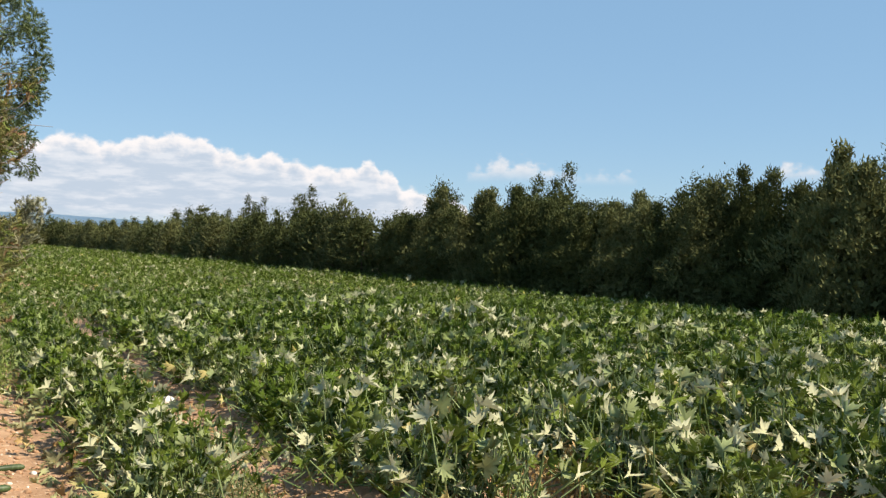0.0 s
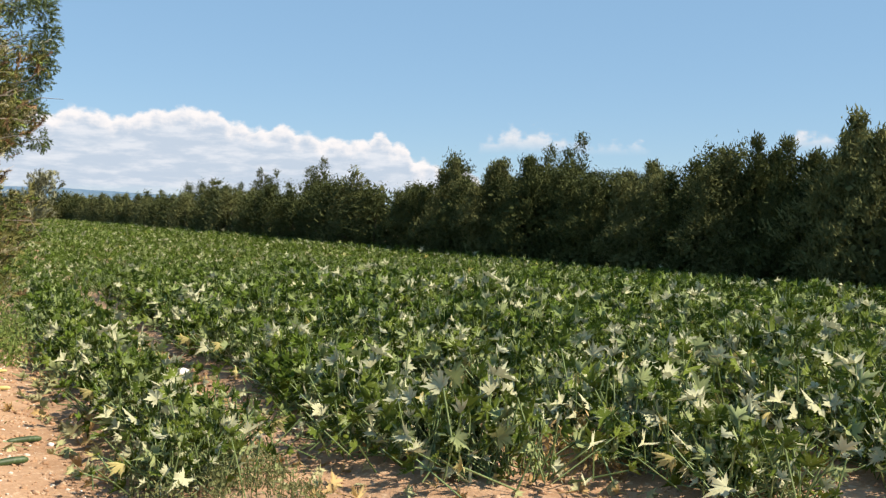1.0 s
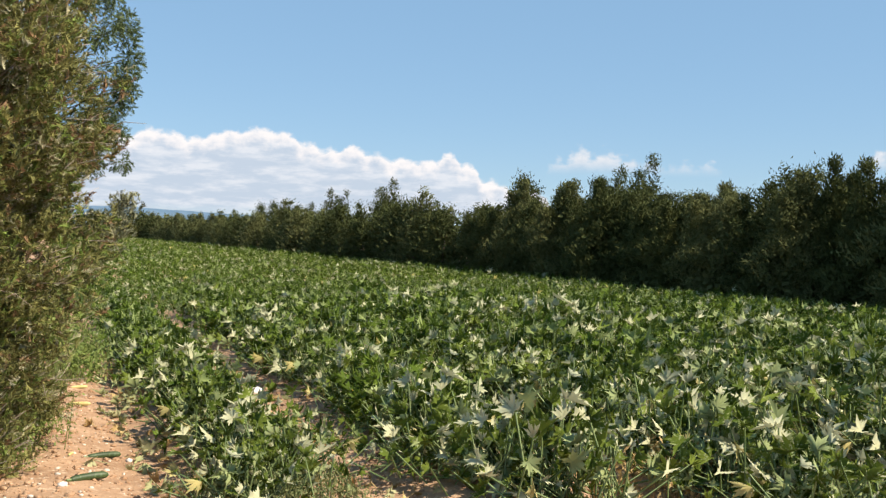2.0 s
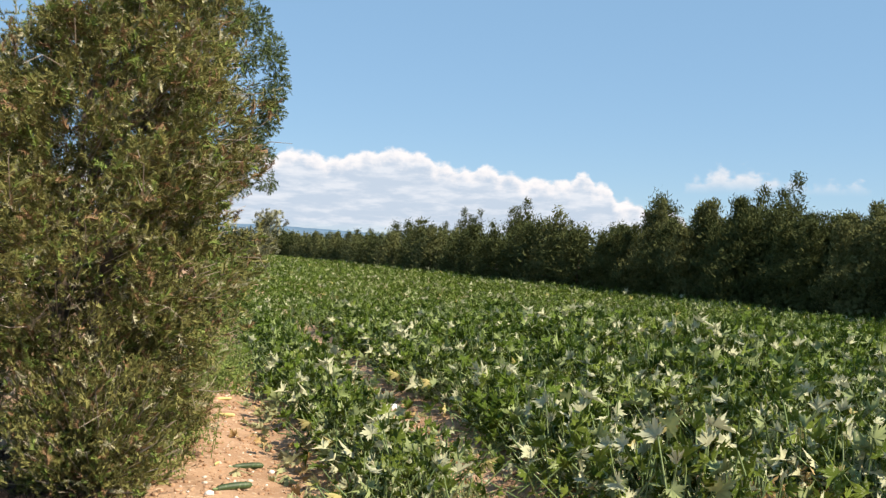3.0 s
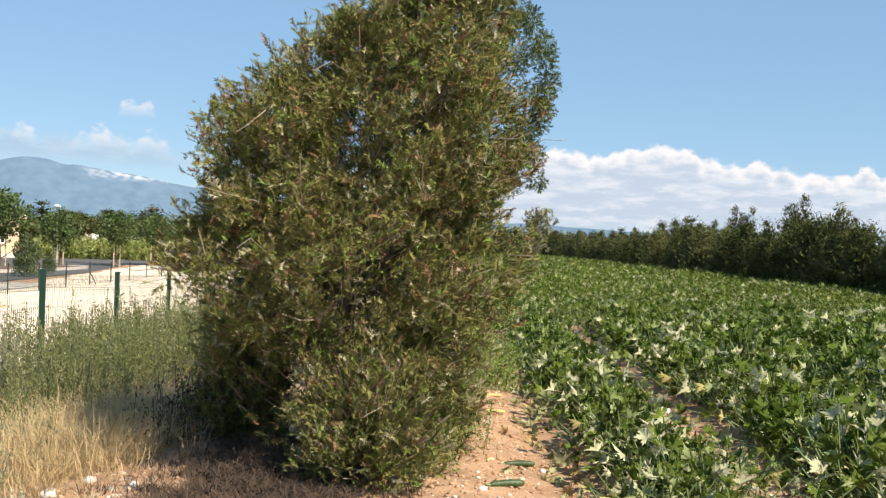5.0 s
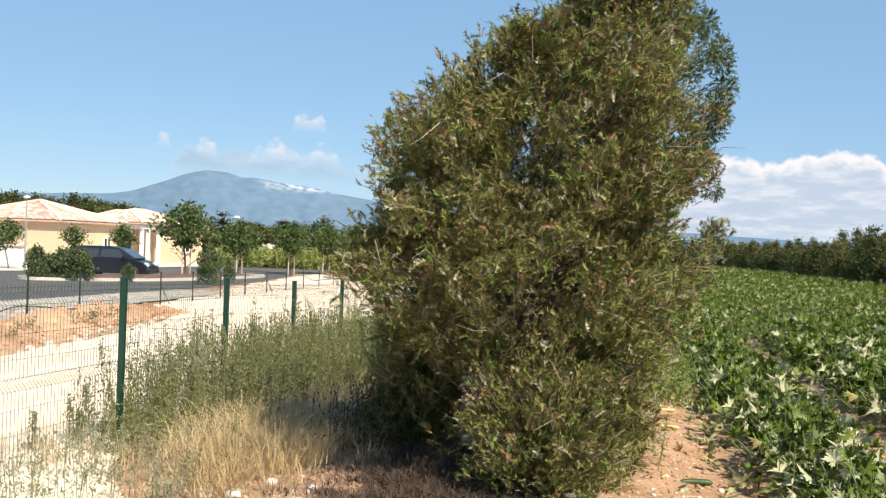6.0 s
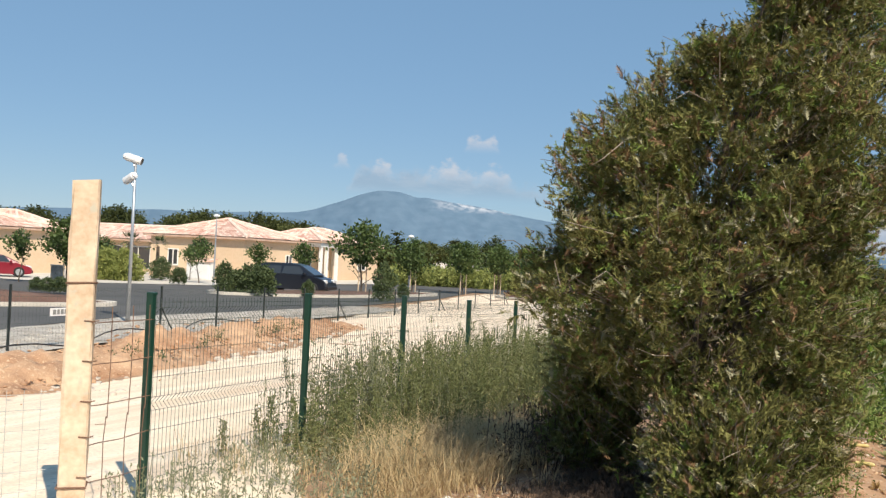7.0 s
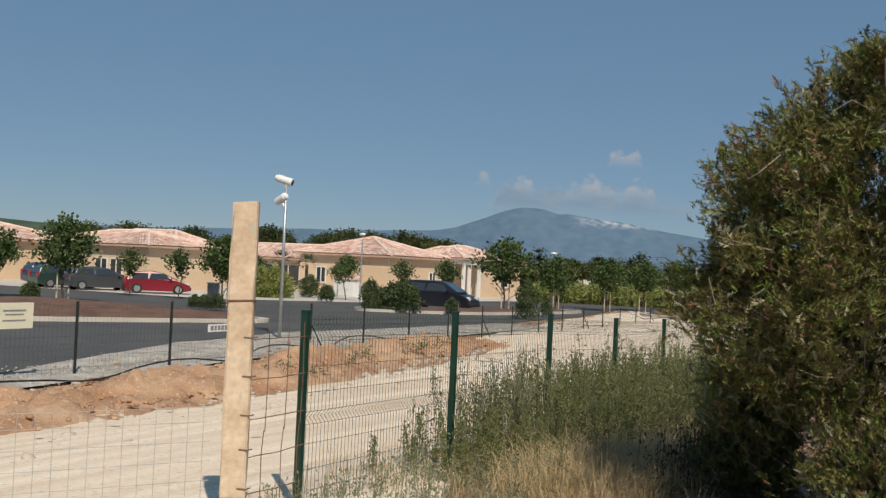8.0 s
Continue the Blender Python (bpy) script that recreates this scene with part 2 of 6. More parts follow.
def tri_mesh(name, v, f):
    """A mesh of triangles from arrays."""
    me = bpy.data.meshes.new(name)
    v, f = np.asarray(v, np.float32), np.asarray(f, np.int32)
    me.vertices.add(len(v))
    me.vertices.foreach_set("co", v.ravel())
    me.loops.add(f.size)
    me.loops.foreach_set("vertex_index", f.ravel())
    me.polygons.add(len(f))
    me.polygons.foreach_set("loop_start", np.arange(0, f.size, 3, dtype=np.int32))
    me.polygons.foreach_set("loop_total", np.full(len(f), 3, np.int32))
    me.update(calc_edges=True)
    return me


def scatter(tv, tf, mats, pos):
    """Copies of a template of triangles, each turned by a 3 x 3 matrix and moved."""
    v = np.einsum("nij,kj->nki", mats, tv) + pos[:, None, :]
    f = tf[None, :, :] + (np.arange(len(pos)) * len(tv))[:, None, None]
    return v.reshape(-1, 3), f.reshape(-1, 3)


def join(chunks):
    vs, fs, o = [], [], 0
    for v, f in chunks:
        vs.append(v)
        fs.append(f + o)
        o += len(v)
    return np.concatenate(vs), np.concatenate(fs)


def basis(z, spin, scale):
    """Matrices whose z axis points along z, turned by spin and scaled."""
    z = z / np.linalg.norm(z, axis=1, keepdims=True)
    ref = np.where(np.abs(z[:, 2:3]) < 0.95, np.array([[0.0, 0, 1]]), np.array([[1.0, 0, 0]]))
    x = np.cross(ref, z)
    x /= np.linalg.norm(x, axis=1, keepdims=True)
    y = np.cross(z, x)
    c, s = np.cos(spin)[:, None], np.sin(spin)[:, None]
    m = np.stack([x * c + y * s, -x * s + y * c, z], axis=2)
    return m * np.broadcast_to(np.asarray(scale, float).reshape(-1, 1, 1) if np.ndim(scale) < 2 else np.asarray(scale)[:, None, :], m.shape)


def part(name, data, mat, parent=None, label="", smooth=False):
    """One mesh object, under a thing or a part."""
    me = data.mesh(name) if isinstance(data, Geo) else data
    if not me.materials:
        me.materials.append(mat)
    if smooth:
        me.polygons.foreach_set("use_smooth", [True] * len(me.polygons))
    ob = new(name, me)
    ob.parent = parent
    if label:
        tagged(ob, label)
    return ob


def thing(name, label, category, at=None, group="", kind=""):
    """An Empty at a thing's base."""
    ob = new(name)
    ob.empty_display_size = 0.1
    if at is not None:
        ob.matrix_world = at if isinstance(at, Matrix) else Matrix.Translation(at)
    return tagged(ob, label, category, group, kind)


def solid(name, data, mat, label, category, group="", kind="", smooth=False):
    return tagged(part(name, data, mat, None, "", smooth), label, category, group, kind)


def rng_of(seed):
    return np.random.default_rng(seed)


PRISM_V = np.array([(math.cos(a), math.sin(a), z) for z in (0, 1) for a in (0, 2.094, 4.189)])
PRISM_F = np.array([(0, 1, 4), (0, 4, 3), (1, 2, 5), (1, 5, 4), (2, 0, 3), (2, 3, 5)])


def rods(a, b, r):
    """Three-sided rods between arrays of points."""
    a, b = np.asarray(a, float), np.asarray(b, float)
    d = b - a
    ln = np.linalg.norm(d, axis=1)
    r = np.broadcast_to(r, ln.shape)
    m = basis(d, np.zeros(len(a)), np.stack([r, r, ln], 1))
    return scatter(PRISM_V, PRISM_F, m, a)

# ---- ground ----


def clamp(v, a, b):
    return max(a, min(b, v))


def smooth(v, a, b):
    t = clamp((v - a) / (b - a), 0, 1)
    return t * t * (3 - 2 * t)


def height(x, y):
    """The lie of the land: a level field, a shallow bank down to the fence and a lower estate beyond."""
    fence = -0.18 - 0.03 * clamp(y - 6.5, 0, 13)
    if x > -4.8:
        z = fence * smooth(-x, 1.6, 4.6)
    else:
        z = fence + (-0.6 - fence) * smooth(-x, 4.8, 14.0)
    near = 1 - smooth(math.hypot(x, y), 25, 40)
    if near and x > -14:
        z += near * (0.035 * noise.noise((x * 1.1, y * 1.1, 0)) + 0.016 * noise.noise((x * 4.7, y * 4.7, 3)))
    if -0.4 < x < 16 and 4.5 < y < 60:
        # planting ridges with furrows between them
        z += 0.05 * math.cos((x - 1.47) * 2 * math.pi / 1.5) * smooth(x, -0.4, 0.3)
    return z


def steps(fine_from, fine_to, fine, far):
    out = list(np.arange(fine_from, fine_to + fine / 2, fine))
    for way, start in ((-1, fine_from), (1, fine_to)):
        s, p = fine, start
        while abs(p) < far:
            s *= 1.28
            p += way * s
            out.append(p)
    return sorted(out)


def sheet(name, xs, ys, h, mat):
    xs, ys = list(xs), list(ys)
    v = np.array([(x, y, h(x, y)) for y in ys for x in xs])
    nx, f = len(xs), []
    for j in range(len(ys) - 1):
        for i in range(nx - 1):
            a = j * nx + i
            f += [(a, a + 1, a + nx + 1), (a, a + nx + 1, a + nx)]
    return part(name, tri_mesh(name, v, f), mat, smooth=True)


tagged(sheet("ground", steps(-7.0, 6.0, 0.13, 4600), steps(3.0, 16.0, 0.13, 4600), height, M_SOIL),
       "bare reddish brown earth of a ploughed field edge", "ground", kind="structure")


def patch(name, outline, lift, mat, label, category, cell=0.6, ragged=0.25):
    """A sheet of another surface that follows the ground inside an outline, with a ragged edge."""
    o = [Vector((x, y, 0)) for x, y in outline]
    bm = bmesh.new()
    edge = []
    for i, p in enumerate(o):
        q = o[(i + 1) % len(o)]
        n = max(1, int((q - p).length / cell))
        for k in range(n):
            c = p.lerp(q, k / n)
            r = noise.noise_vector(c * 0.7) * ragged
            edge.append(bm.verts.new((c.x + r.x, c.y + r.y, 0)))
    bm.faces.new(edge)
    x0, x1 = min(p.x for p in o), max(p.x for p in o)
    y0, y1 = min(p.y for p in o), max(p.y for p in o)
    for axis, a, b in ((0, x0, x1), (1, y0, y1)):
        c = a + cell
        while c < b:
            co, no = ((c, 0, 0), (1, 0, 0)) if axis == 0 else ((0, c, 0), (0, 1, 0))
            bmesh.ops.bisect_plane(bm, geom=bm.verts[:] + bm.edges[:] + bm.faces[:], plane_co=co, plane_no=no)
            c += max(cell, (c - a) * 0.12) if axis else cell * 2
    bmesh.ops.triangulate(bm, faces=bm.faces[:])
    for w in bm.verts:
        w.co.z = height(w.co.x, w.co.y) + lift
    me = bpy.data.meshes.new(name)
    bm.to_mesh(me)
    bm.free()
    return tagged(part(name, me, mat, smooth=True), label, category, kind="structure")


patch("track", [(-13.0, 1.0), (-3.4, 1.0), (-3.5, 6.3), (-4.3, 7.6), (-5.3, 10.0), (-5.3, 12.0), (-5.6, 20), (-6, 40), (-8, 62), (-21, 66), (-18.2, 45), (-15.4, 31),
                (-12.6, 27), (-11.4, 20), (-10.6, 12)], 0.03, M_TRACK, "pale compacted limestone gravel track beside the fence", "track", 0.8, 0.5)
ROAD_EDGE = [(-14.5, 2), (-16.2, 12.6), (-19.2, 20.4), (-20.2, 26.1), (-19.7, 30.4), (-18.9, 40), (-19.5, 52), (-22, 66)]
patch("road", ROAD_EDGE + [(-34, 67), (-36.2, 56), (-42, 48), (-75, 46), (-90, 20), (-60, -8)], 0.03, M_ASPHALT,
      "dark grey asphalt road and car park of the estate", "road", 2.0, 0.0)
patch("side_road", [(-33.5, 67.5), (-22, 66.5), (-6, 69), (-6, 75), (-31, 79)], 0.04, M_ASPHALT, "grey asphalt side road before the reeds", "road", 2.0, 0.0)
patch("verge", [(-12.8, 2), (-14.2, 12), (-15.3, 21), (-16.0, 30), (-16.2, 40), (-18.7, 40), (-19.5, 30.4), (-20.0, 26.1), (-19.0, 20.4), (-16.0, 12.6), (-14.3, 2)],
      0.06, M_ROADGRAVEL, "grey crushed stone verge along the road edge", "verge", 1.0, 0.25)
patch("forecourt", [(-33.6, 51.0), (-32.6, 66.8), (-30, 84), (-75, 84), (-92, 60), (-88, 40), (-70, 40.5), (-38.5, 43.5)], 0.05, M_CONCRETE,
      "pale concrete pavement in front of the bungalows", "pavement", 3.0, 0.0)


def kerbed_bed(name, outline, label, berm=0.1):
    """A planting bed with a real kerb round it."""
    z = -0.6
    bed = thing(name, label, "planting bed", (0, 0, 0), kind="structure")
    c = Vector((sum(p[0] for p in outline) / len(outline), sum(p[1] for p in outline) / len(outline), 0))
    inner = []
    for x, y in outline:
        d = Vector((x, y, 0)) - c
        p = c + d * (1 - 0.35 / d.length)
        inner.append((p.x, p.y))
    n = len(outline)
    g = Geo()
    v = [(x, y, z) for x, y in outline] + [(x, y, z + 0.17) for x, y in outline] + [(x, y, z + 0.17) for x, y in inner] + [(x, y, z + 0.02) for x, y in inner]
    f = []
    for r in range(3):
        f += [(r * n + i, r * n + (i + 1) % n, (r + 1) * n + (i + 1) % n, (r + 1) * n + i) for i in range(n)]
    g.add(v, f)
    part("kerb", g, M_CONCRETE, bed, "pale concrete kerb")
    rng = rng_of(len(name))
    v, f = [], []
    rings = 7
    for k in range(rings):
        s = 1 - k / rings
        for x, y in inner:
            v.append((c.x + (x - c.x) * s, c.y + (y - c.y) * s, z + 0.12 + berm * (1 - s) ** 0.6 + (0.05 * rng.random() if k else 0)))
    v.append((c.x, c.y, z + 0.15 + berm))
    for k in range(rings - 1):
        f += [(k * n + i, k * n + (i + 1) % n, (k + 1) * n + (i + 1) % n, (k + 1) * n + i) for i in range(n)]
    f += [((rings - 1) * n + i, (rings - 1) * n + (i + 1) % n, rings * n) for i in range(n)]
    part("mulch", Geo().add(v, f), M_MULCH, bed, smooth=True)
    return bed


def oval(points, n=6):
    """A closed outline smoothed through its points."""
    out, k = [], len(points)
    for i in range(k):
        p0, p1, p2, p3 = (Vector(points[(i + j) % k]) for j in (-1, 0, 1, 2))
        for s in range(n):
            t = s / n
            q = 0.5 * (2 * p1 + (p2 - p0) * t + (2 * p0 - 5 * p1 + 4 * p2 - p3) * t * t + (3 * p1 - p0 - 3 * p2 + p3) * t ** 3)
            out.append((q.x, q.y))
    return out


kerbed_bed("planting_island", oval([(-30.8, 17), (-27.6, 22), (-24.8, 27), (-23.6, 29.8), (-25.0, 30.6), (-29.0, 28.6), (-34.3, 26.5), (-37, 22), (-35, 17)]),
           "kerbed traffic island covered with dark brown mulch", 0.55)
kerbed_bed("planting_island", oval([(-28.6, 43.5), (-26.5, 42.6), (-22.8, 47), (-21.2, 56), (-22.5, 58), (-25.0, 52), (-27.8, 47)]),
           "kerbed planting bed with shrubs and young trees")
kerbed_bed("planting_island", oval([(-18.5, 60), (-14.5, 57), (-12.5, 60), (-13.5, 65), (-17.5, 65)]), "kerbed bed of reddish brown mulch", 0.4)


def mound():
    """The long heap of dug earth between track and verge."""
    xs, ys = np.arange(-1.9, 1.95, 0.14), np.arange(3, 30.5, 0.14)
    v = []
    for y in ys:
        centre = -11.9 - 2.6 * smooth(y, 8, 28)
        for x in xs:
            ridge = max(0, 1 - (abs(x) / 1.75) ** 2) * smooth(y, 3, 6) * (1 - smooth(y, 27.5, 30))
            lump = noise.fractal((x * 0.9, y * 0.5, 2), 0.8, 2.1, 5)
            h = ridge * (0.24 + 0.34 * lump) + ridge * (0.19 * noise.noise((x * 2.6, y * 2.6, 1)) + 0.13 * noise.noise((x * 6, y * 6, 1)))
            v.append((centre + x, y, height(centre + x, y) + h - 0.03))
    nx, f = len(xs), []
    for j in range(len(ys) - 1):
        for i in range(nx - 1):
            a = j * nx + i
            f += [(a, a + 1, a + nx + 1), (a, a + nx + 1, a + nx)]
    return tagged(part("earth_mound", tri_mesh("earth_mound", v, f), M_MOUND), "long heap of dug orange brown earth and clods", "mound", kind="structure")


mound()

# ---- distance: mountains and clouds ----


def ridge_line(name, profile, dist, base, mat, label, depth=500, rough=14, folds=40):
    """A mountain range: skyline points of (degrees from +y to the left, degrees up), with a slope that runs down towards the plain."""
    p = np.array(profile, float)
    az = np.arange(p[0, 0], p[-1, 0] + 1e-6, 0.12)
    el = np.interp(az, p[:, 0], p[:, 1])
    k = np.hanning(9)
    k /= k.sum()
    el = np.convolve(np.pad(el, 4, "edge"), k, "valid")
    rows, v = 26, []
    for j in range(rows):
        s = j / (rows - 1)
        for a, e in zip(az, el):
            d = dist - depth * (1 - s)
            top = math.tan(radians(e)) * dist
            n = noise.fractal((a * 0.55, s * 2.2, 5), 0.7, 2.2, 6)
            fold = noise.noise((a * 0.8 + 0.8 * s, 0.35 * s, 9))
            z = top * s ** 1.25 + (n * rough + fold * folds * (1 - s)) * (0.1 + s * (1 - s) * 2.2)
            v.append((-math.sin(radians(a)) * d, math.cos(radians(a)) * d, base if j == 0 else z))
    nx, f = len(az), []
    for j in range(rows - 1):
        for i in range(nx - 1):
            q = j * nx + i
            f += [(q, q + nx + 1, q + 1), (q, q + nx, q + nx + 1)]
    return tagged(part(name, tri_mesh(name, v, f), mat, smooth=True), label, "mountain", kind="structure")


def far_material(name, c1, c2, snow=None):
    """Slopes with the haze of kilometres of air painted in as muted blue, with pale scree high up where snow = (low,
    high) metres.
    """
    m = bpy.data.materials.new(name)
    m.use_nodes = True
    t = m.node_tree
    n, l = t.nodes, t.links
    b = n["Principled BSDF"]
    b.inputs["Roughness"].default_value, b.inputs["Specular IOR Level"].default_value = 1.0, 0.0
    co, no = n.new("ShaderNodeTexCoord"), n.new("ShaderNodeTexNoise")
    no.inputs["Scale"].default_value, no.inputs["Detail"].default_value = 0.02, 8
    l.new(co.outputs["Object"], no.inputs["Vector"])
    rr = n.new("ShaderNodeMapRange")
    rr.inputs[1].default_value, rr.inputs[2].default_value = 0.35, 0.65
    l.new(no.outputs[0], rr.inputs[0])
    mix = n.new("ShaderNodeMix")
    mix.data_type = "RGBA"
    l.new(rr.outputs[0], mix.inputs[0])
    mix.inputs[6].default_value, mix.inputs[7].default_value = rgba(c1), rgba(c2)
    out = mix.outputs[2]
    if snow:
        sep = n.new("ShaderNodeSeparateXYZ")
        l.new(co.outputs["Object"], sep.inputs[0])
        up = n.new("ShaderNodeMapRange")
        up.inputs[1].default_value, up.inputs[2].default_value = snow[0], snow[1]
        l.new(sep.outputs["Z"], up.inputs[0])
        side = n.new("ShaderNodeMapRange")
        side.inputs[1].default_value, side.inputs[2].default_value = snow[2], snow[3]
        l.new(sep.outputs["X"], side.inputs[0])
        n2 = n.new("ShaderNodeTexNoise")
        n2.inputs["Scale"].default_value, n2.inputs["Detail"].default_value = 0.03, 6
        l.new(co.outputs["Object"], n2.inputs["Vector"])
        r2 = n.new("ShaderNodeMapRange")
        r2.inputs[1].default_value, r2.inputs[2].default_value = 0.40, 0.60
        l.new(n2.outputs[0], r2.inputs[0])
        last = up
        for other in (side, r2):
            mu = n.new("ShaderNodeMath")
            mu.operation = "MULTIPLY"
            l.new(last.outputs[0], mu.inputs[0])
            l.new(other.outputs[0], mu.inputs[1])
            last = mu
        mx = n.new("ShaderNodeMix")
        mx.data_type = "RGBA"
        l.new(last.outputs[0], mx.inputs[0])
        l.new(out, mx.inputs[6])
        mx.inputs[7].default_value = (0.52, 0.54, 0.58, 1)
        out = mx.outputs[2]
    l.new(out, b.inputs["Base Color"])
    return m


# the two blue ranges carry distance haze in their base colour
M_FAR1 = far_material("haze_tinted_mountain", (0.098, 0.160, 0.232), (0.120, 0.186, 0.260), snow=(192, 228, -1500, -1330))
M_FAR2 = far_material("far_hills", (0.15, 0.22, 0.30), (0.19, 0.26, 0.34))
M_FAR3 = far_material("wooded_hill", (0.055, 0.085, 0.060), (0.080, 0.115, 0.080))
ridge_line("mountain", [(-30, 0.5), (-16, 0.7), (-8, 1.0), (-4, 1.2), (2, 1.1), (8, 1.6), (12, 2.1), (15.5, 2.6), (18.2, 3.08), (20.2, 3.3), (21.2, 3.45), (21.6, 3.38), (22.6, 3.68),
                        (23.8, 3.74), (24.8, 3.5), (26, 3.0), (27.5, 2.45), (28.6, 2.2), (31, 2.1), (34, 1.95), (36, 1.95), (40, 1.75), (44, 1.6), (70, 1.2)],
           4200, -60, M_FAR1, "mountain range with haze painted in as blue, pale scree and snow on one shoulder")
ridge_line("hills", [(44, 0.6), (47.5, 1.05), (50, 1.5), (52, 1.62), (55, 1.75), (60, 1.6), (75, 1.0)], 2600, -60, M_FAR3, "dark wooded hill behind the estate", 300, 5, 10)


def cloud_bank(name, lumps, base, dist, label, seed, shade=(0.55, 2.1), foot_depth=1.2, lower=1.2, glow=1.0, soft=0.30, dense=1.0, ragged=1.1):
    """A distant bank of cumulus: a curtain beyond the mountains whose ragged top follows lumps of (degrees, height, half width)."""
    m = bpy.data.materials.new(name)
    m.use_nodes = True
    t = m.node_tree
    n, l = t.nodes, t.links
    n.remove(n["Principled BSDF"])
    uv = n.new("ShaderNodeTexCoord")
    sep = n.new("ShaderNodeSeparateXYZ")
    l.new(uv.outputs["UV"], sep.inputs[0])

    def fractal(scale, detail, rough, flat=1.0):
        mp = n.new("ShaderNodeMapping")
        mp.inputs["Scale"].default_value = (scale, scale * flat, 1)
        mp.inputs["Location"].default_value = (seed, seed * 0.7, 0)
        at = n.new("ShaderNodeAttribute")
        at.attribute_name = "angle"
        l.new(at.outputs["Vector"], mp.inputs[0])
        k = n.new("ShaderNodeTexNoise")
        k.inputs["Scale"].default_value, k.inputs["Detail"].default_value, k.inputs["Roughness"].default_value = 1.0, detail, rough
        l.new(mp.outputs[0], k.inputs["Vector"])
        return k.outputs[0]

    def math_node(op, a, b, c=None):
        k = n.new("ShaderNodeMath")
        k.operation = op
        for i, x in enumerate((a, b, c)):
            if x is None:
                continue
            if isinstance(x, (int, float)):
                k.inputs[i].default_value = x
            else:
                l.new(x, k.inputs[i])
        return k.outputs[0]

    def ranged(x, a, b):
        k = n.new("ShaderNodeMapRange")
        k.interpolation_type = "SMOOTHSTEP"
        k.inputs[1].default_value, k.inputs[2].default_value = a, b
        l.new(x, k.inputs[0])
        return k.outputs[0]

    puff = fractal(1.5, 7, 0.55)
    depth = math_node("ADD", sep.outputs["Y"], math_node("MULTIPLY", math_node("SUBTRACT", puff, 0.5), ragged))
    foot = ranged(sep.outputs["X"], 0.0, 1.0)
    mask = math_node("MULTIPLY", ranged(depth, 0.0, soft), math_node("MULTIPLY", foot, dense))
    body = ranged(math_node("ADD", sep.outputs["Y"], math_node("MULTIPLY", math_node("SUBTRACT", fractal(1.1, 6, 0.6), 0.5), 2.4)), *shade)
    mix = n.new("ShaderNodeMix")
    mix.data_type = "RGBA"
    l.new(body, mix.inputs[0])
    mix.inputs[6].default_value = (0.61, 0.59, 0.605, 1)
    # the grey body carries long paler shelves
    shelf = n.new("ShaderNodeMix")
    shelf.data_type = "RGBA"
    l.new(ranged(fractal(0.35, 6, 0.6, 3.2), 0.42, 0.66), shelf.inputs[0])
    shelf.inputs[6].default_value, shelf.inputs[7].default_value = (0.345, 0.405, 0.495, 1), (0.475, 0.505, 0.565, 1)
    l.new(shelf.outputs[2], mix.inputs[7])
    em = n.new("ShaderNodeEmission")
    l.new(mix.outputs[2], em.inputs[0])
    em.inputs[1].default_value = glow
    tr = n.new("ShaderNodeBsdfTransparent")
    ms = n.new("ShaderNodeMixShader")
    l.new(mask, ms.inputs[0])
    l.new(tr.outputs[0], ms.inputs[1])
    l.new(em.outputs[0], ms.inputs[2])
    l.new(ms.outputs[0], n["Material Output"].inputs["Surface"])
    a0, a1 = lumps[0][0] - lumps[0][2] * 1.5, lumps[-1][0] + lumps[-1][2] * 1.5
    az = np.arange(a0, a1, 0.1)
    la, lh, lw = (np.array([q[c] for q in lumps], float) for c in (0, 1, 2))
    ends_a, ends_h = np.concatenate([[a0], la, [a1]]), np.concatenate([[base - 0.6], lh - 0.35, [base - 0.6]])
    top = np.interp(az, ends_a, ends_h)
    for a, h, w in lumps:
        top = np.maximum(top, h - 0.55 + 0.55 * np.sqrt(np.clip(1 - ((az - a) / w) ** 2, 0, 1)) - 99.0 * (np.abs(az - a) > w))
    k = np.hanning(7)
    top = np.convolve(np.pad(top, 3, "edge"), k / k.sum(), "valid")
    cols, rows = len(az), 24
    v, uvs, ang = [], [], []
    for j in range(rows):
        for a, tp in zip(az, top):
            e = base - lower + (tp + 0.7 - base + lower) * j / (rows - 1)
            v.append((-math.sin(radians(a)) * dist, math.cos(radians(a)) * dist, math.tan(radians(e)) * dist))
            uvs.append((clamp((e - base + lower) / foot_depth, -1, 2), tp - e + 0.12))
            ang.append((a, e * 1.3, 0))
    f = []
    for j in range(rows - 1):
        for i in range(cols - 1):
            q = j * cols + i
            f += [(q, q + 1, q + cols + 1), (q, q + cols + 1, q + cols)]
    me = tri_mesh(name, v, f)
    layer = me.uv_layers.new(name="UVMap")
    idx = np.array(f).ravel()
    layer.data.foreach_set("uv", np.array(uvs, np.float32)[idx].ravel())
    att = me.attributes.new("angle", "FLOAT_VECTOR", "POINT")
    att.data.foreach_set("vector", np.array(ang, np.float32).ravel())
    ob = part(name, me, m)
    ob.visible_shadow = False
    return tagged(ob, label, "cloud", kind="structure")


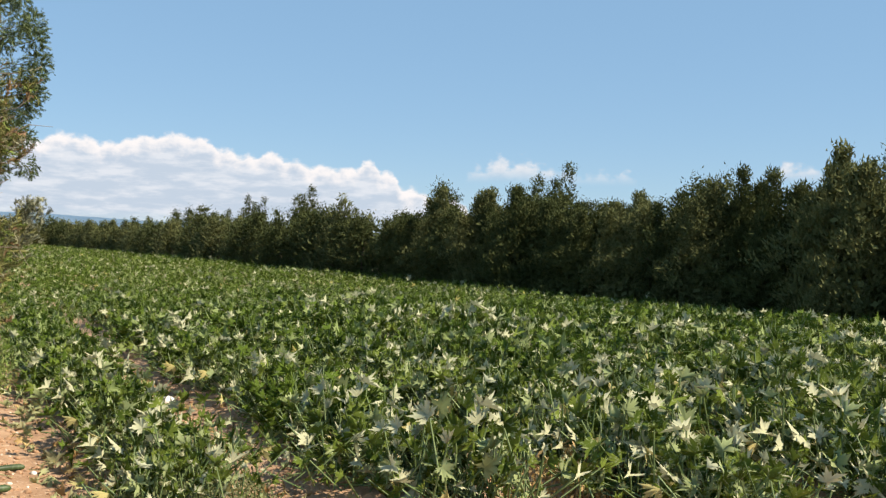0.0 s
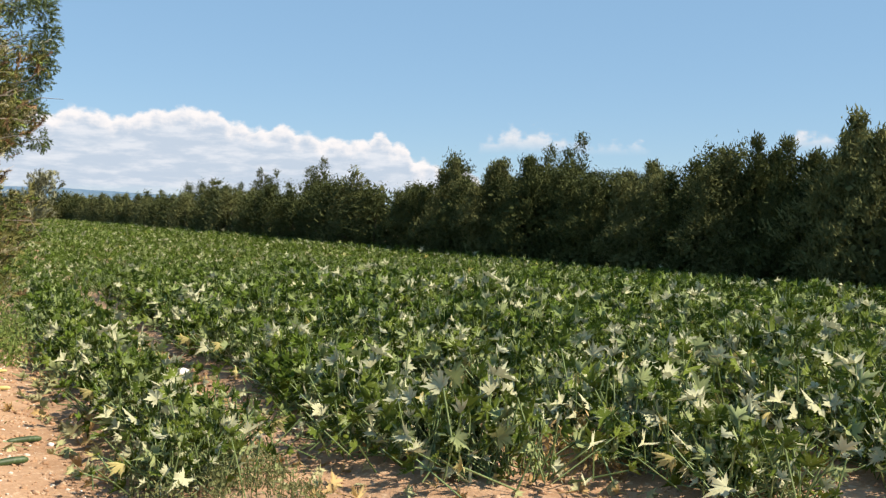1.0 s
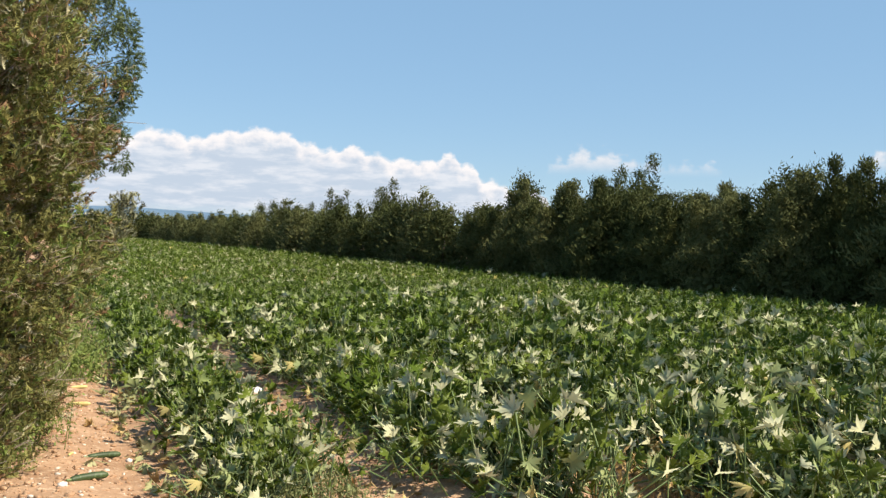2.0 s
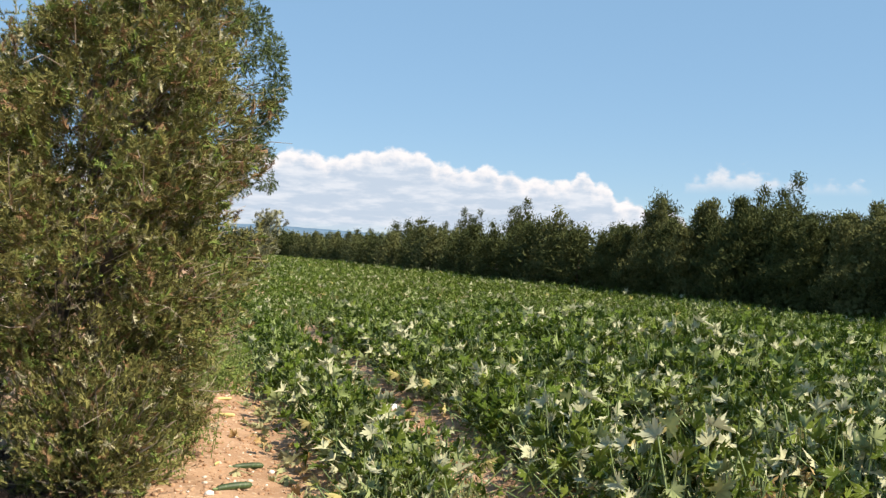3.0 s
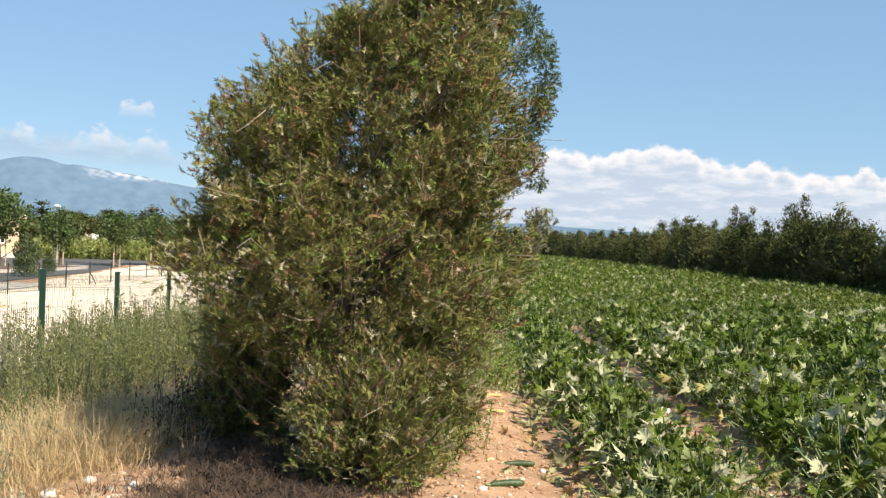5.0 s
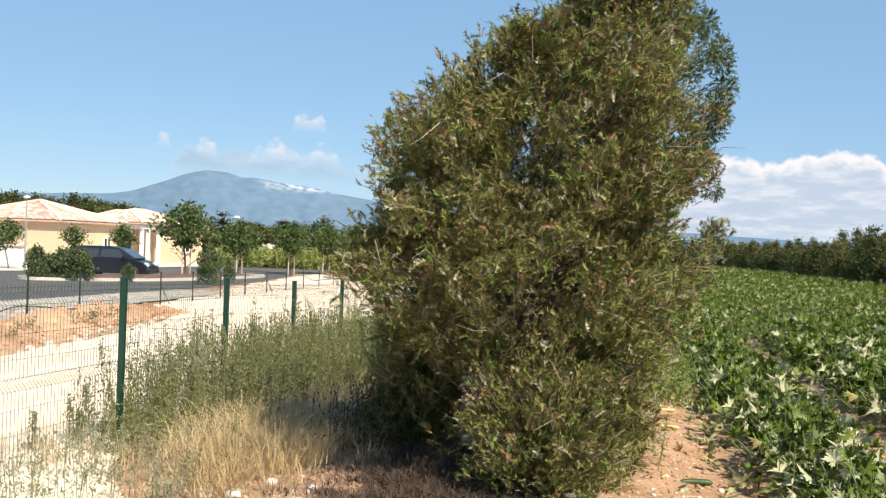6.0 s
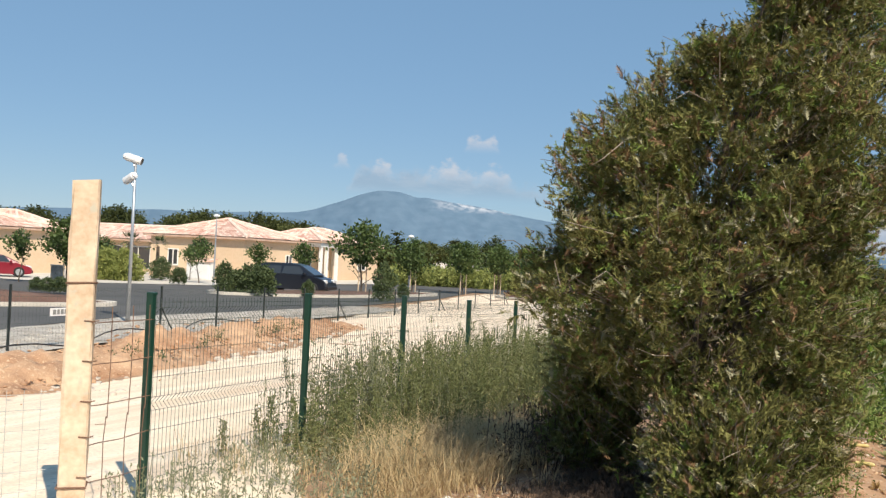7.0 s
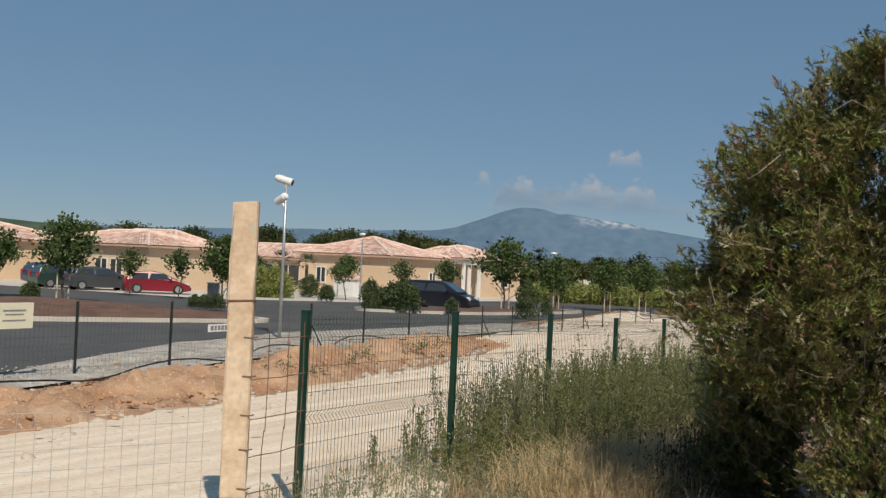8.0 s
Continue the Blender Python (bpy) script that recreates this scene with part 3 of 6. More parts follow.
cloud_bank("backdrop_cumulus", [(-26.5, 2.6, 1.4), (-24.6, 3.2, 1.0), (-23.2, 4.1, 0.6), (-22.1, 4.75, 0.55), (-20.9, 4.3, 0.8), (-19.5, 4.4, 0.9),
                                (-17.8, 4.65, 0.8), (-16.5, 5.0, 0.75), (-15.2, 4.8, 0.8), (-13.9, 5.1, 0.8), (-12.6, 5.6, 0.9), (-11.3, 5.85, 1.0),
                                (-9.9, 5.65, 0.8), (-9.0, 5.45, 0.7), (-7.9, 5.15, 0.9), (-6.6, 5.4, 0.8), (-5.4, 5.5, 0.9), (-3.2, 5.3, 1.2),
                                (-1.0, 5.0, 1.5), (2, 4.6, 1.5), (5.5, 4.0, 2.0)], 1.6, 4700,
           "bank of white cumulus with grey blue undersides", 2.3, (0.15, 1.35), ragged=0.9, soft=0.38)
cloud_bank("backdrop_cloud", [(15.2, 4.5, 1.0), (17.2, 5.0, 1.2), (19.6, 5.15, 1.2), (22.0, 5.2, 1.2), (24.4, 5.35, 1.0)], 4.3, 4690,
           "thin veil of grey white cloud over the mountain", 6.1, (0.0, 1.0), 1.0, 1.1, 0.8, 1.0, 0.42, 1.4)
for clouds in ([(-28.3, 4.5, 0.6), (-29.5, 5.15, 0.65), (-31.0, 5.05, 0.8), (-32.2, 4.6, 0.7), (-33.5, 4.5, 0.6), (-35.4, 4.4, 0.9), (-36.8, 4.4, 0.5)][::-1], [(-46.6, 4.7, 0.7), (-45.6, 5.0, 0.7)],
               [(16.8, 5.2, 0.5), (17.4, 5.55, 0.4), (18.6, 5.2, 0.6), (19.9, 5.6, 0.65), (20.8, 5.1, 0.6)], [(17.6, 7.1, 0.45), (18.5, 7.2, 0.6)], [(23.5, 5.5, 0.35), (24.0, 5.5, 0.4)],
               [(26.1, 5.85, 0.4)]):
    b = sum(c[1] for c in clouds) / len(clouds) - 0.55
    cloud_bank("backdrop_cloud", clouds, b, 4600, "small white fair weather cloud over the mountain", 1.0 + clouds[0][0], (0.4, 2.0), 1.1, 0.6, 0.95, 0.75, 0.72, 1.9)

# ---- the courgette field ----


def courgette_leaf(rng, lobes=5, rim=6):
    """A deeply lobed leaf, 1 across, its stalk at the origin and its blade along +y, cupped and folded."""
    edge = (0.36, 0.72, 0.62, 1.0, 0.62, 0.72) if rim == 6 else (0.35, 1.0)
    pts = []
    total = lobes * len(edge)
    for i in range(total + 1):
        a = -2.5 + 5.0 * i / total
        reach = edge[i % len(edge)]
        r = 0.56 * reach * (1.22 - 0.42 * abs(a) / 2.5) * rng.uniform(0.88, 1.10)
        pts.append((r * math.sin(a) * 1.06, 0.14 + 1.12 * r * math.cos(a), 0.20 * (reach - 0.65)))
    v = [(0, 0.05, 0)]
    # folded along the midrib, the tip drooping
    fold, cup = 0.2 + 1.3 * rng.random(), rng.uniform(-0.8, 0.3)
    for x, y, pleat in pts:
        v.append((x * (1 - 0.28 * fold), y, fold * abs(x) + cup * (y - 0.1) ** 2 + pleat + rng.uniform(-0.06, 0.06)))
    f = [(0, i, i + 1) for i in range(1, len(pts))]
    return np.array(v), np.array(f)


LEAF_RNG = rng_of(11)
LEAVES = [courgette_leaf(LEAF_RNG) for _ in range(12)]
SIMPLE_LEAVES = [courgette_leaf(LEAF_RNG, 5, 2) for _ in range(6)]


def leaf_heap(rng, base, azim, lean, length, size, templates, stalk=0.006, stalks_to=1e9):
    """Leaves on stalks: base points, directions and sizes are arrays."""
    d = np.stack([np.cos(azim) * np.sin(lean), np.sin(azim) * np.sin(lean), np.cos(lean)], 1)
    tip = base + d * length[:, None]
    n = len(base)
    # blades face up and outwards, some of them stood on edge by the wind
    up = np.stack([np.cos(azim) * 0.5, np.sin(azim) * 0.5, np.full(n, 0.5)], 1) + rng.normal(0, 0.75, (n, 3))
    z = up / np.linalg.norm(up, axis=1, keepdims=True)
    y = d * 0.6 + np.stack([np.cos(azim), np.sin(azim), np.zeros(n)], 1) * 0.7 + rng.normal(0, 0.3, (n, 3))
    y -= z * (y * z).sum(1, keepdims=True)
    y /= np.linalg.norm(y, axis=1, keepdims=True)
    m = np.stack([np.cross(y, z), y, z], 2) * size[:, None, None]
    pick = rng.integers(0, len(templates), n)
    blades = [scatter(templates[k][0], templates[k][1], m[pick == k], tip[pick == k]) for k in range(len(templates)) if (pick == k).any()]
    near = base[:, 1] < stalks_to
    return join(blades), rods(base[near], tip[near], stalk)


def courgette_plant_meshes(seed):
    rng = rng_of(seed)
    n = 124
    az = rng.uniform(0, 2 * math.pi, n)
    lean = np.clip(rng.normal(0.72, 0.38, n), 0.05, 1.45)
    ln = rng.uniform(0.22, 0.50, n) * (1.05 - 0.2 * lean)
    base = np.stack([rng.normal(0, 0.16, n), rng.normal(0, 0.23, n), np.full(n, 0.03)], 1)
    leaves, stalks = leaf_heap(rng, base, az, lean, ln, 0.062 + 0.135 * rng.random(n) ** 1.35, LEAVES, 0.006)
    low = 40
    az2 = rng.uniform(0, 2 * math.pi, low)
    b2 = np.stack([rng.normal(0, 0.24, low), rng.normal(0, 0.28, low), np.full(low, 0.02)], 1)
    leaves2, stalks2 = leaf_heap(rng, b2, az2, rng.uniform(0.7, 1.4, low), rng.uniform(0.10, 0.36, low), rng.uniform(0.06, 0.125, low), LEAVES, 0.006)
    return tri_mesh("leaves", *join([leaves, leaves2])), tri_mesh("stalks", *join([stalks, stalks2]))


PLANTS = []
for s in range(10):
    lv, st = courgette_plant_meshes(100 + s)
    lv.materials.append(M_WILTED_LEAF if s % 2 else M_COURGETTE_LEAF)
    st.materials.append(M_PETIOLE)
    PLANTS.append((lv, st))
prng = rng_of(5)
ROW_X = [1.37, 2.99] + [1.47 + 1.5 * k for k in range(2, 11)]
PLANT_GAP = 0.52
for row, rx in enumerate(ROW_X[:9]):
    y = (6.0, 5.75, 4.45, 3.7, 3.4, 3.4, 3.4, 3.4, 3.4)[row] + 0.4 * prng.random()
    while y < 21.0 - row * 0.5:
        bare = row in (2, 3) and prng.random() < 0.06
        if not bare:
            px = rx + prng.normal(0, 0.09)
            size = prng.uniform(0.86, 1.22) * (0.84 if row == 0 else 1.0 if row == 1 else 1.12)
            # the plants towards the open headland have wilted and show pale undersides
            wilted = prng.random() < np.interp(y, [7.0, 10.0, 16.0], [0.88, 0.58, 0.22])
            plant = thing("courgette_plant", "wilting courgette plant showing pale silvery leaf undersides" if wilted else "bushy courgette plant with lobed dark green leaves", "courgette plant",
                          Matrix.LocRotScale((px, y, height(px, y) - 0.01), Euler((0, 0, prng.normal(0, 0.3) + (math.pi if prng.random() < 0.5 else 0.0))), (size, size, size * prng.uniform(0.85, 1.1))),
                          "courgette plants in the field")
            a, b = PLANTS[2 * int(prng.integers(0, 5)) + int(wilted)]
            part("foliage", a, M_COURGETTE_LEAF, plant)
            tagged(part("stem", b, M_PETIOLE, plant, "pale green hairy stalks"), kind="stuff")
        y += PLANT_GAP * prng.uniform(0.85, 1.15)


def crop_mass():
    """The rest of the field: leaves on stalks in rows, in one mesh."""
    rng = rng_of(21)
    bx, by, big = [], [], []
    for row, rx in enumerate(ROW_X + [18.0]):
        start = 21.0 - row * 0.5 if row < 9 else 5.0
        for a, b, per in ((start, 32, 105), (32, 55, 52), (55, 100, 22), (100, 140, 10)):
            # the hedge closes in on the far end of the field
            if b <= a:
                continue
            k = int((b - a) * per)
            bx.append(rng.normal(rx, 0.36, k))
            by.append(rng.uniform(a, b, k))
            big.append(np.full(k, {105: 0.68, 52: 0.85, 22: 1.3, 10: 2.0}[per]))
    x, y, big = np.concatenate(bx), np.concatenate(by), np.concatenate(big)
    keep = x < 18.2 - 0.045 * np.clip(y - 20, 0, 200)
    x, y, big = x[keep], y[keep], big[keep]
    n = len(x)
    z = np.full(n, 0.02)
    base = np.stack([x, y, z], 1)
    swell = 0.85 + 0.3 * np.array([noise.noise((px * 0.5, py * 0.5, 7)) for px, py in zip(x, y)])
    leaves, stalks = leaf_heap(rng, base, rng.uniform(0, 6.28, n), np.clip(rng.normal(0.7, 0.35, n), 0.05, 1.4), rng.uniform(0.24, 0.50, n) * swell,
                               rng.uniform(0.14, 0.27, n) * np.minimum(big, 1.5), SIMPLE_LEAVES, stalks_to=30.0)
    near = thing("courgette_crop", "rows of courgette plants filling the field to the hedge", "crop", (0, 0, 0), kind="stuff")
    part("foliage", tri_mesh("foliage", *leaves), M_COURGETTE_LEAF, near)
    part("stem", tri_mesh("stem", *stalks), M_PETIOLE, near)


crop_mass()

# ---- trees ----


def leaf_cluster(rng, n, spread, size, slim=0.45, lift=0.4):
    """A tuft of small pointed leaves, as diamonds bent along the middle."""
    v, f = [], []
    for _ in range(n):
        p = rng.normal(0, spread, 3)
        d = rng.normal(0, 1, 3) + np.array([0, 0, lift])
        d /= np.linalg.norm(d)
        s = np.cross(d, rng.normal(0, 1, 3))
        s /= np.linalg.norm(s)
        ln = size * rng.uniform(0.6, 1.3)
        o = len(v)
        if slim < 0.2:
            v += [p - s * ln * slim, p + s * ln * slim, p + d * ln]
            f.append((o, o + 1, o + 2))
            continue
        v += [p, p + d * ln * 0.5 + s * ln * slim, p + d * ln, p + d * ln * 0.5 - s * ln * slim]
        f += [(o, o + 1, o + 2), (o, o + 2, o + 3)]
    return np.array(v), np.array(f)


def crown_points(rng, n, profile, lump=0.25, lumps=9, shell=0.45, freq=1.3):
    """Points in a crown whose half width at each height (0 to 1) the profile gives; lumpy, denser towards the outside."""
    pr = np.array(profile, float)
    out, nor = [], []
    off = rng.uniform(0, 50, 3)
    while len(out) < n:
        h = rng.random()
        w = np.interp(h, pr[:, 0], pr[:, 1])
        if rng.random() > w / pr[:, 1].max() + 0.1:
            continue
        a = rng.uniform(0, 2 * math.pi)
        d = Vector((math.cos(a), math.sin(a), h * 2.2)) * freq * 1.6
        wob = 1 + lump * (noise.noise(d + Vector(off)) * 1.2 + 0.6 * noise.noise(d * 2.3 + Vector(off)))
        r = w * wob * (rng.random() ** shell)
        out.append((r * math.cos(a), r * math.sin(a), h))
        nor.append((math.cos(a), math.sin(a), 0.5))
    return np.array(out), np.array(nor)


def limbs(rng, height_, radius, spread, count, start=0.12):
    """A tapered trunk with limbs."""
    g = Geo()
    top = Vector((rng.normal(0, 0.05) * height_, rng.normal(0, 0.05) * height_, height_ * 0.78))
    pts = [Vector((0, 0, -0.12)), Vector((0, 0, height_ * 0.06))] + [top * s + Vector((rng.normal(0, 0.02), rng.normal(0, 0.02), 0)) * height_ * 0.6 for s in (0.3, 0.55, 0.78, 1.0)]
    g.tube(pts, [radius * 1.25, radius, radius * 0.8, radius * 0.55, radius * 0.32, radius * 0.1], 7)
    for i in range(count):
        s = rng.uniform(start, 0.85)
        p = top * s
        a = rng.uniform(0, 6.28)
        ln = spread * (1.05 - 0.6 * s) * rng.uniform(0.6, 1.0)
        q = p + Vector((math.cos(a), math.sin(a), rng.uniform(0.5, 1.3))) * ln * 0.5
        e = q + Vector((math.cos(a + 0.3), math.sin(a + 0.3), rng.uniform(0.1, 0.9))) * ln * 0.5
        r = radius * (1 - s) * 0.5
        g.tube([p, q, e], [r, r * 0.6, r * 0.18], 5)
    return g


def tree_meshes(seed, h, profile, clusters, per, spread, size, radius, slim=0.4, lump=0.28, shell=0.4, limbs_n=9, low=0.0, lift=0.4, core=0, leaders=0):
    """Trunk and crown; core: dense leaves inside that close the crown; leaders: spiky tops that rise from it."""
    rng = rng_of(seed)
    p, nrm = crown_points(rng, clusters, profile, lump, shell=shell)
    p[:, 2] = low + p[:, 2] * (h - low)
    wide = max(q[1] for q in profile)
    for _ in range(leaders):
        k = max(24, clusters // 8)
        a, r = rng.uniform(0, 6.28), wide * rng.uniform(0.1, 0.75)
        top, long = h * rng.uniform(0.98, 1.24) * (1 - 0.24 * r / wide), h * rng.uniform(0.38, 0.55)
        s = rng.random(k) ** 0.9
        b, q = rng.uniform(0, 6.28, k), wide * 0.30 * (1 - 0.98 * s) * rng.uniform(0.5, 1.15, k)
        p = np.concatenate([p, np.stack([math.cos(a) * r + np.cos(b) * q, math.sin(a) * r + np.sin(b) * q, top - long + s * long], 1)])
        nrm = np.concatenate([nrm, np.stack([np.cos(b), np.sin(b), np.full(k, 1.2)], 1)])
    tv, tf = leaf_cluster(rng, per, spread, size, slim, lift)
    nrm[:, 2] += lift
    n = len(p)
    m = basis(nrm + rng.normal(0, 0.5, nrm.shape), rng.uniform(0, 6.28, n), rng.uniform(0.7, 1.3, n))
    chunks = [scatter(tv, tf, m, p)]
    if core:
        c, cn = crown_points(rng, core, [(a, b * 0.52) for a, b in profile], lump * 0.5, shell=0.5)
        c[:, 2] = low + c[:, 2] * (h - low) * 0.85
        kv, kf = leaf_cluster(rng, 11, 0.16, 0.19, 0.4, 0.4)
        chunks.append(scatter(kv, kf, basis(cn + rng.normal(0, 0.6, cn.shape), rng.uniform(0, 6.28, core), np.full(core, 1.0)), c))
    crown = tri_mesh("crown", *join(chunks))
    return limbs(rng, h, radius, wide, limbs_n).mesh("trunk"), crown


def plant_tree(kind, name, label, category, x, y, z, size, turn, mat, group="", lean=(0, 0)):
    t = thing(name, label, category, Matrix.LocRotScale((x, y, z), Euler((lean[0], lean[1], turn)), (size[0], size[0], size[1])), group)
    a, b = kind
    part("trunk", a, M_BARK, t, "brown bark")
    me = b
    if me.materials and me.materials[0] != mat:
        me = b.copy()
        me.materials.clear()
    part("crown", me, mat, t)
    return t


CONE = [(0, 0.75), (0.15, 1.0), (0.45, 0.92), (0.7, 0.62), (0.88, 0.30), (1.0, 0.04)]
BUSHY = [(0, 0.8), (0.2, 1.0), (0.55, 1.05), (0.8, 0.8), (0.93, 0.45), (1.0, 0.12)]
SPIRE = [(0, 0.4), (0.2, 0.5), (0.6, 0.42), (0.85, 0.22), (1.0, 0.02)]
ROUND = [(0, 0.35), (0.25, 0.9), (0.55, 1.05), (0.8, 0.8), (1.0, 0.15)]


def widen(profile, w):
    return [(a, b * w) for a, b in profile]


HEDGE_SHAPES = ((BUSHY, 1.1), (CONE, 1.25), (SPIRE, 2.4), (CONE, 1.1), (SPIRE, 2.1))
HEDGE_KINDS = [tree_meshes(300 + i, 3.7, widen(pr, w), 760, 24, 0.085, 0.095, 0.10, slim=0.17, low=0.05, lump=0.6, lift=1.7, core=110, leaders=4) for i, (pr, w) in enumerate(HEDGE_SHAPES)]
FAR_KINDS = [tree_meshes(310 + i, 3.7, widen(pr, w), 260, 11, 0.15, 0.19, 0.10, slim=0.18, low=0.05, lump=0.55, lift=1.4, core=45, leaders=3) for i, (pr, w) in enumerate(HEDGE_SHAPES)]
SPIRE_KINDS = [tree_meshes(330 + i, 5.2, widen(SPIRE, 1.7), 360, 18, 0.11, 0.115, 0.09, slim=0.17, low=0.2, lump=0.6, lift=1.7, core=40, leaders=1) for i in range(3)]
hr = rng_of(77)
y = 2.0
while y < 150:
    # front row: a dense uneven wall of trees
    x = 18.6 - 0.045 * max(0, y - 20) + hr.normal(0, 0.25)
    k = (HEDGE_KINDS if y < 40 else FAR_KINDS)[int(hr.integers(0, 5))]
    s = hr.uniform(0.90, 1.12) * (1.10 if 21 < y < 34 or y < 17 else 1.0)
    plant_tree(k, "hedge_tree", "dense dark green windbreak tree, foliage down to the ground", "tree", x, y, -0.05, (s * hr.uniform(0.95, 1.15), s * hr.uniform(0.70, 0.88)),
               hr.uniform(0, 6.28), M_HEDGE if hr.random() < 0.55 else M_HEDGE_LIGHT, "windbreak hedge along the field")
    if hr.random() < 0.6:
        k = SPIRE_KINDS[int(hr.integers(0, 3))] if hr.random() < 0.55 else FAR_KINDS[int(hr.integers(0, 5))]
        s = hr.uniform(0.85, 1.06)
        plant_tree(k, "hedge_tree", "tall dark conifer rising behind the windbreak", "tree", x + 2.2 + hr.normal(0, 0.3), y + hr.normal(0, 0.5), -0.05,
                   (s * 1.05, s * hr.uniform(0.66, 0.90)), hr.uniform(0, 6.28), M_HEDGE, "windbreak hedge along the field")
    y += 1.3 * hr.uniform(0.75, 1.25) * (1.0 if y < 48 else 1.35)
# single conifers that stand above the rest
for sx, sy, sh in ((20.5, 60.0, 5.3), (20.6, 63.0, 4.8), (20.5, 41.5, 4.75), (20.5, 23.8, 4.1), (20.3, 15.6, 4.7), (20.8, 16.8, 4.9), (20.4, 18.2, 4.3), (20.4, 31.5, 4.5), (20.5, 33.0, 4.6), (20.6, 75.0, 5.2)):
    plant_tree(SPIRE_KINDS[int(sy) % 3], "hedge_tree", "tall dark conifer rising behind the windbreak", "tree", sx, sy, -0.05, (1.15, sh / 5.2), sy, M_HEDGE, "windbreak hedge along the field")
# the hedge closes the far end of the field
for i in range(26):
    k = FAR_KINDS[int(hr.integers(0, 5))]
    s = hr.uniform(0.9, 1.3)
    plant_tree(k, "hedge_tree", "dense dark green windbreak tree, foliage down to the ground", "tree", 13.5 - i * 1.5, 140 + hr.normal(0, 1.0) - 0.35 * i, -0.05, (s * 1.3, s * 0.9),
               hr.uniform(0, 6.28), M_HEDGE if hr.random() < 0.6 else M_HEDGE_LIGHT, "windbreak hedge at the end of the field")
# shrubs along the field edge behind the lone tree
for i, (sx, sy) in enumerate(((-1.6, 42), (-2.4, 37), (-1.2, 50), (-3.2, 33), (-0.6, 60), (-2.2, 55))):
    plant_tree(FAR_KINDS[i % 5], "hedge_tree", "dark green shrub at the field edge", "shrub", sx - 0.8, sy, -0.05, (0.7, 0.55), i * 1.3, M_HEDGE, "shrubs at the field edge")


# ---- the lone cypress ----


def spray(rng, n, length, reach):
    """A feathery spray of cypress: one bent rib with narrow scaly sprigs to both sides, joined to it."""
    bend, twist = rng.normal(0, 0.25), rng.normal(0, 0.5)
    rib = [np.array([0.12 * length * math.sin(3 * k / n + twist), bend * length * (k / n) ** 2, length * 0.8 * k / n]) for k in range(n + 1)]
    v, f = list(rib), []
    for k in range(n):
        s = (k + 0.5) / n
        for side in (-1, 1):
            d = np.array([side * rng.uniform(0.6, 1.0), rng.normal(0, 0.4) + twist * side * s, rng.uniform(0.45, 1.0)])
            d /= np.linalg.norm(d)
            ln = reach * (0.45 + 1.1 * math.sin(math.pi * min(1.0, s * 0.75 + 0.2))) * rng.uniform(0.6, 1.25)
            f.append((k, k + 1, len(v)))
            v.append((rib[k] + rib[k + 1]) / 2 + d * ln)
    f.append((n - 1, n, len(v)))
    v.append(rib[n] + (rib[n] - rib[n - 1]) * 1.6 + np.array([0.006, 0, 0]))
    return np.array(v), np.array(f)


TREE_X, TREE_Y = -0.98, 8.15
# the crown's centre line and half widths by height: x from the stem, half width across, half depth
CROWN = [(0.05, 0.14, 0.66, 0.75), (0.5, 0.06, 0.92, 1.05), (1.0, 0.0, 1.14, 1.2), (1.7, -0.04, 1.20, 1.3), (2.3, 0.0, 1.18, 1.3), (2.8, 0.05, 1.13, 1.2), (3.3, 0.42, 0.78, 0.95),
         (3.75, 0.78, 0.42, 0.6), (4.4, 0.84, 0.27, 0.35), (5.0, 0.80, 0.15, 0.2), (5.3, 0.80, 0.03, 0.03)]


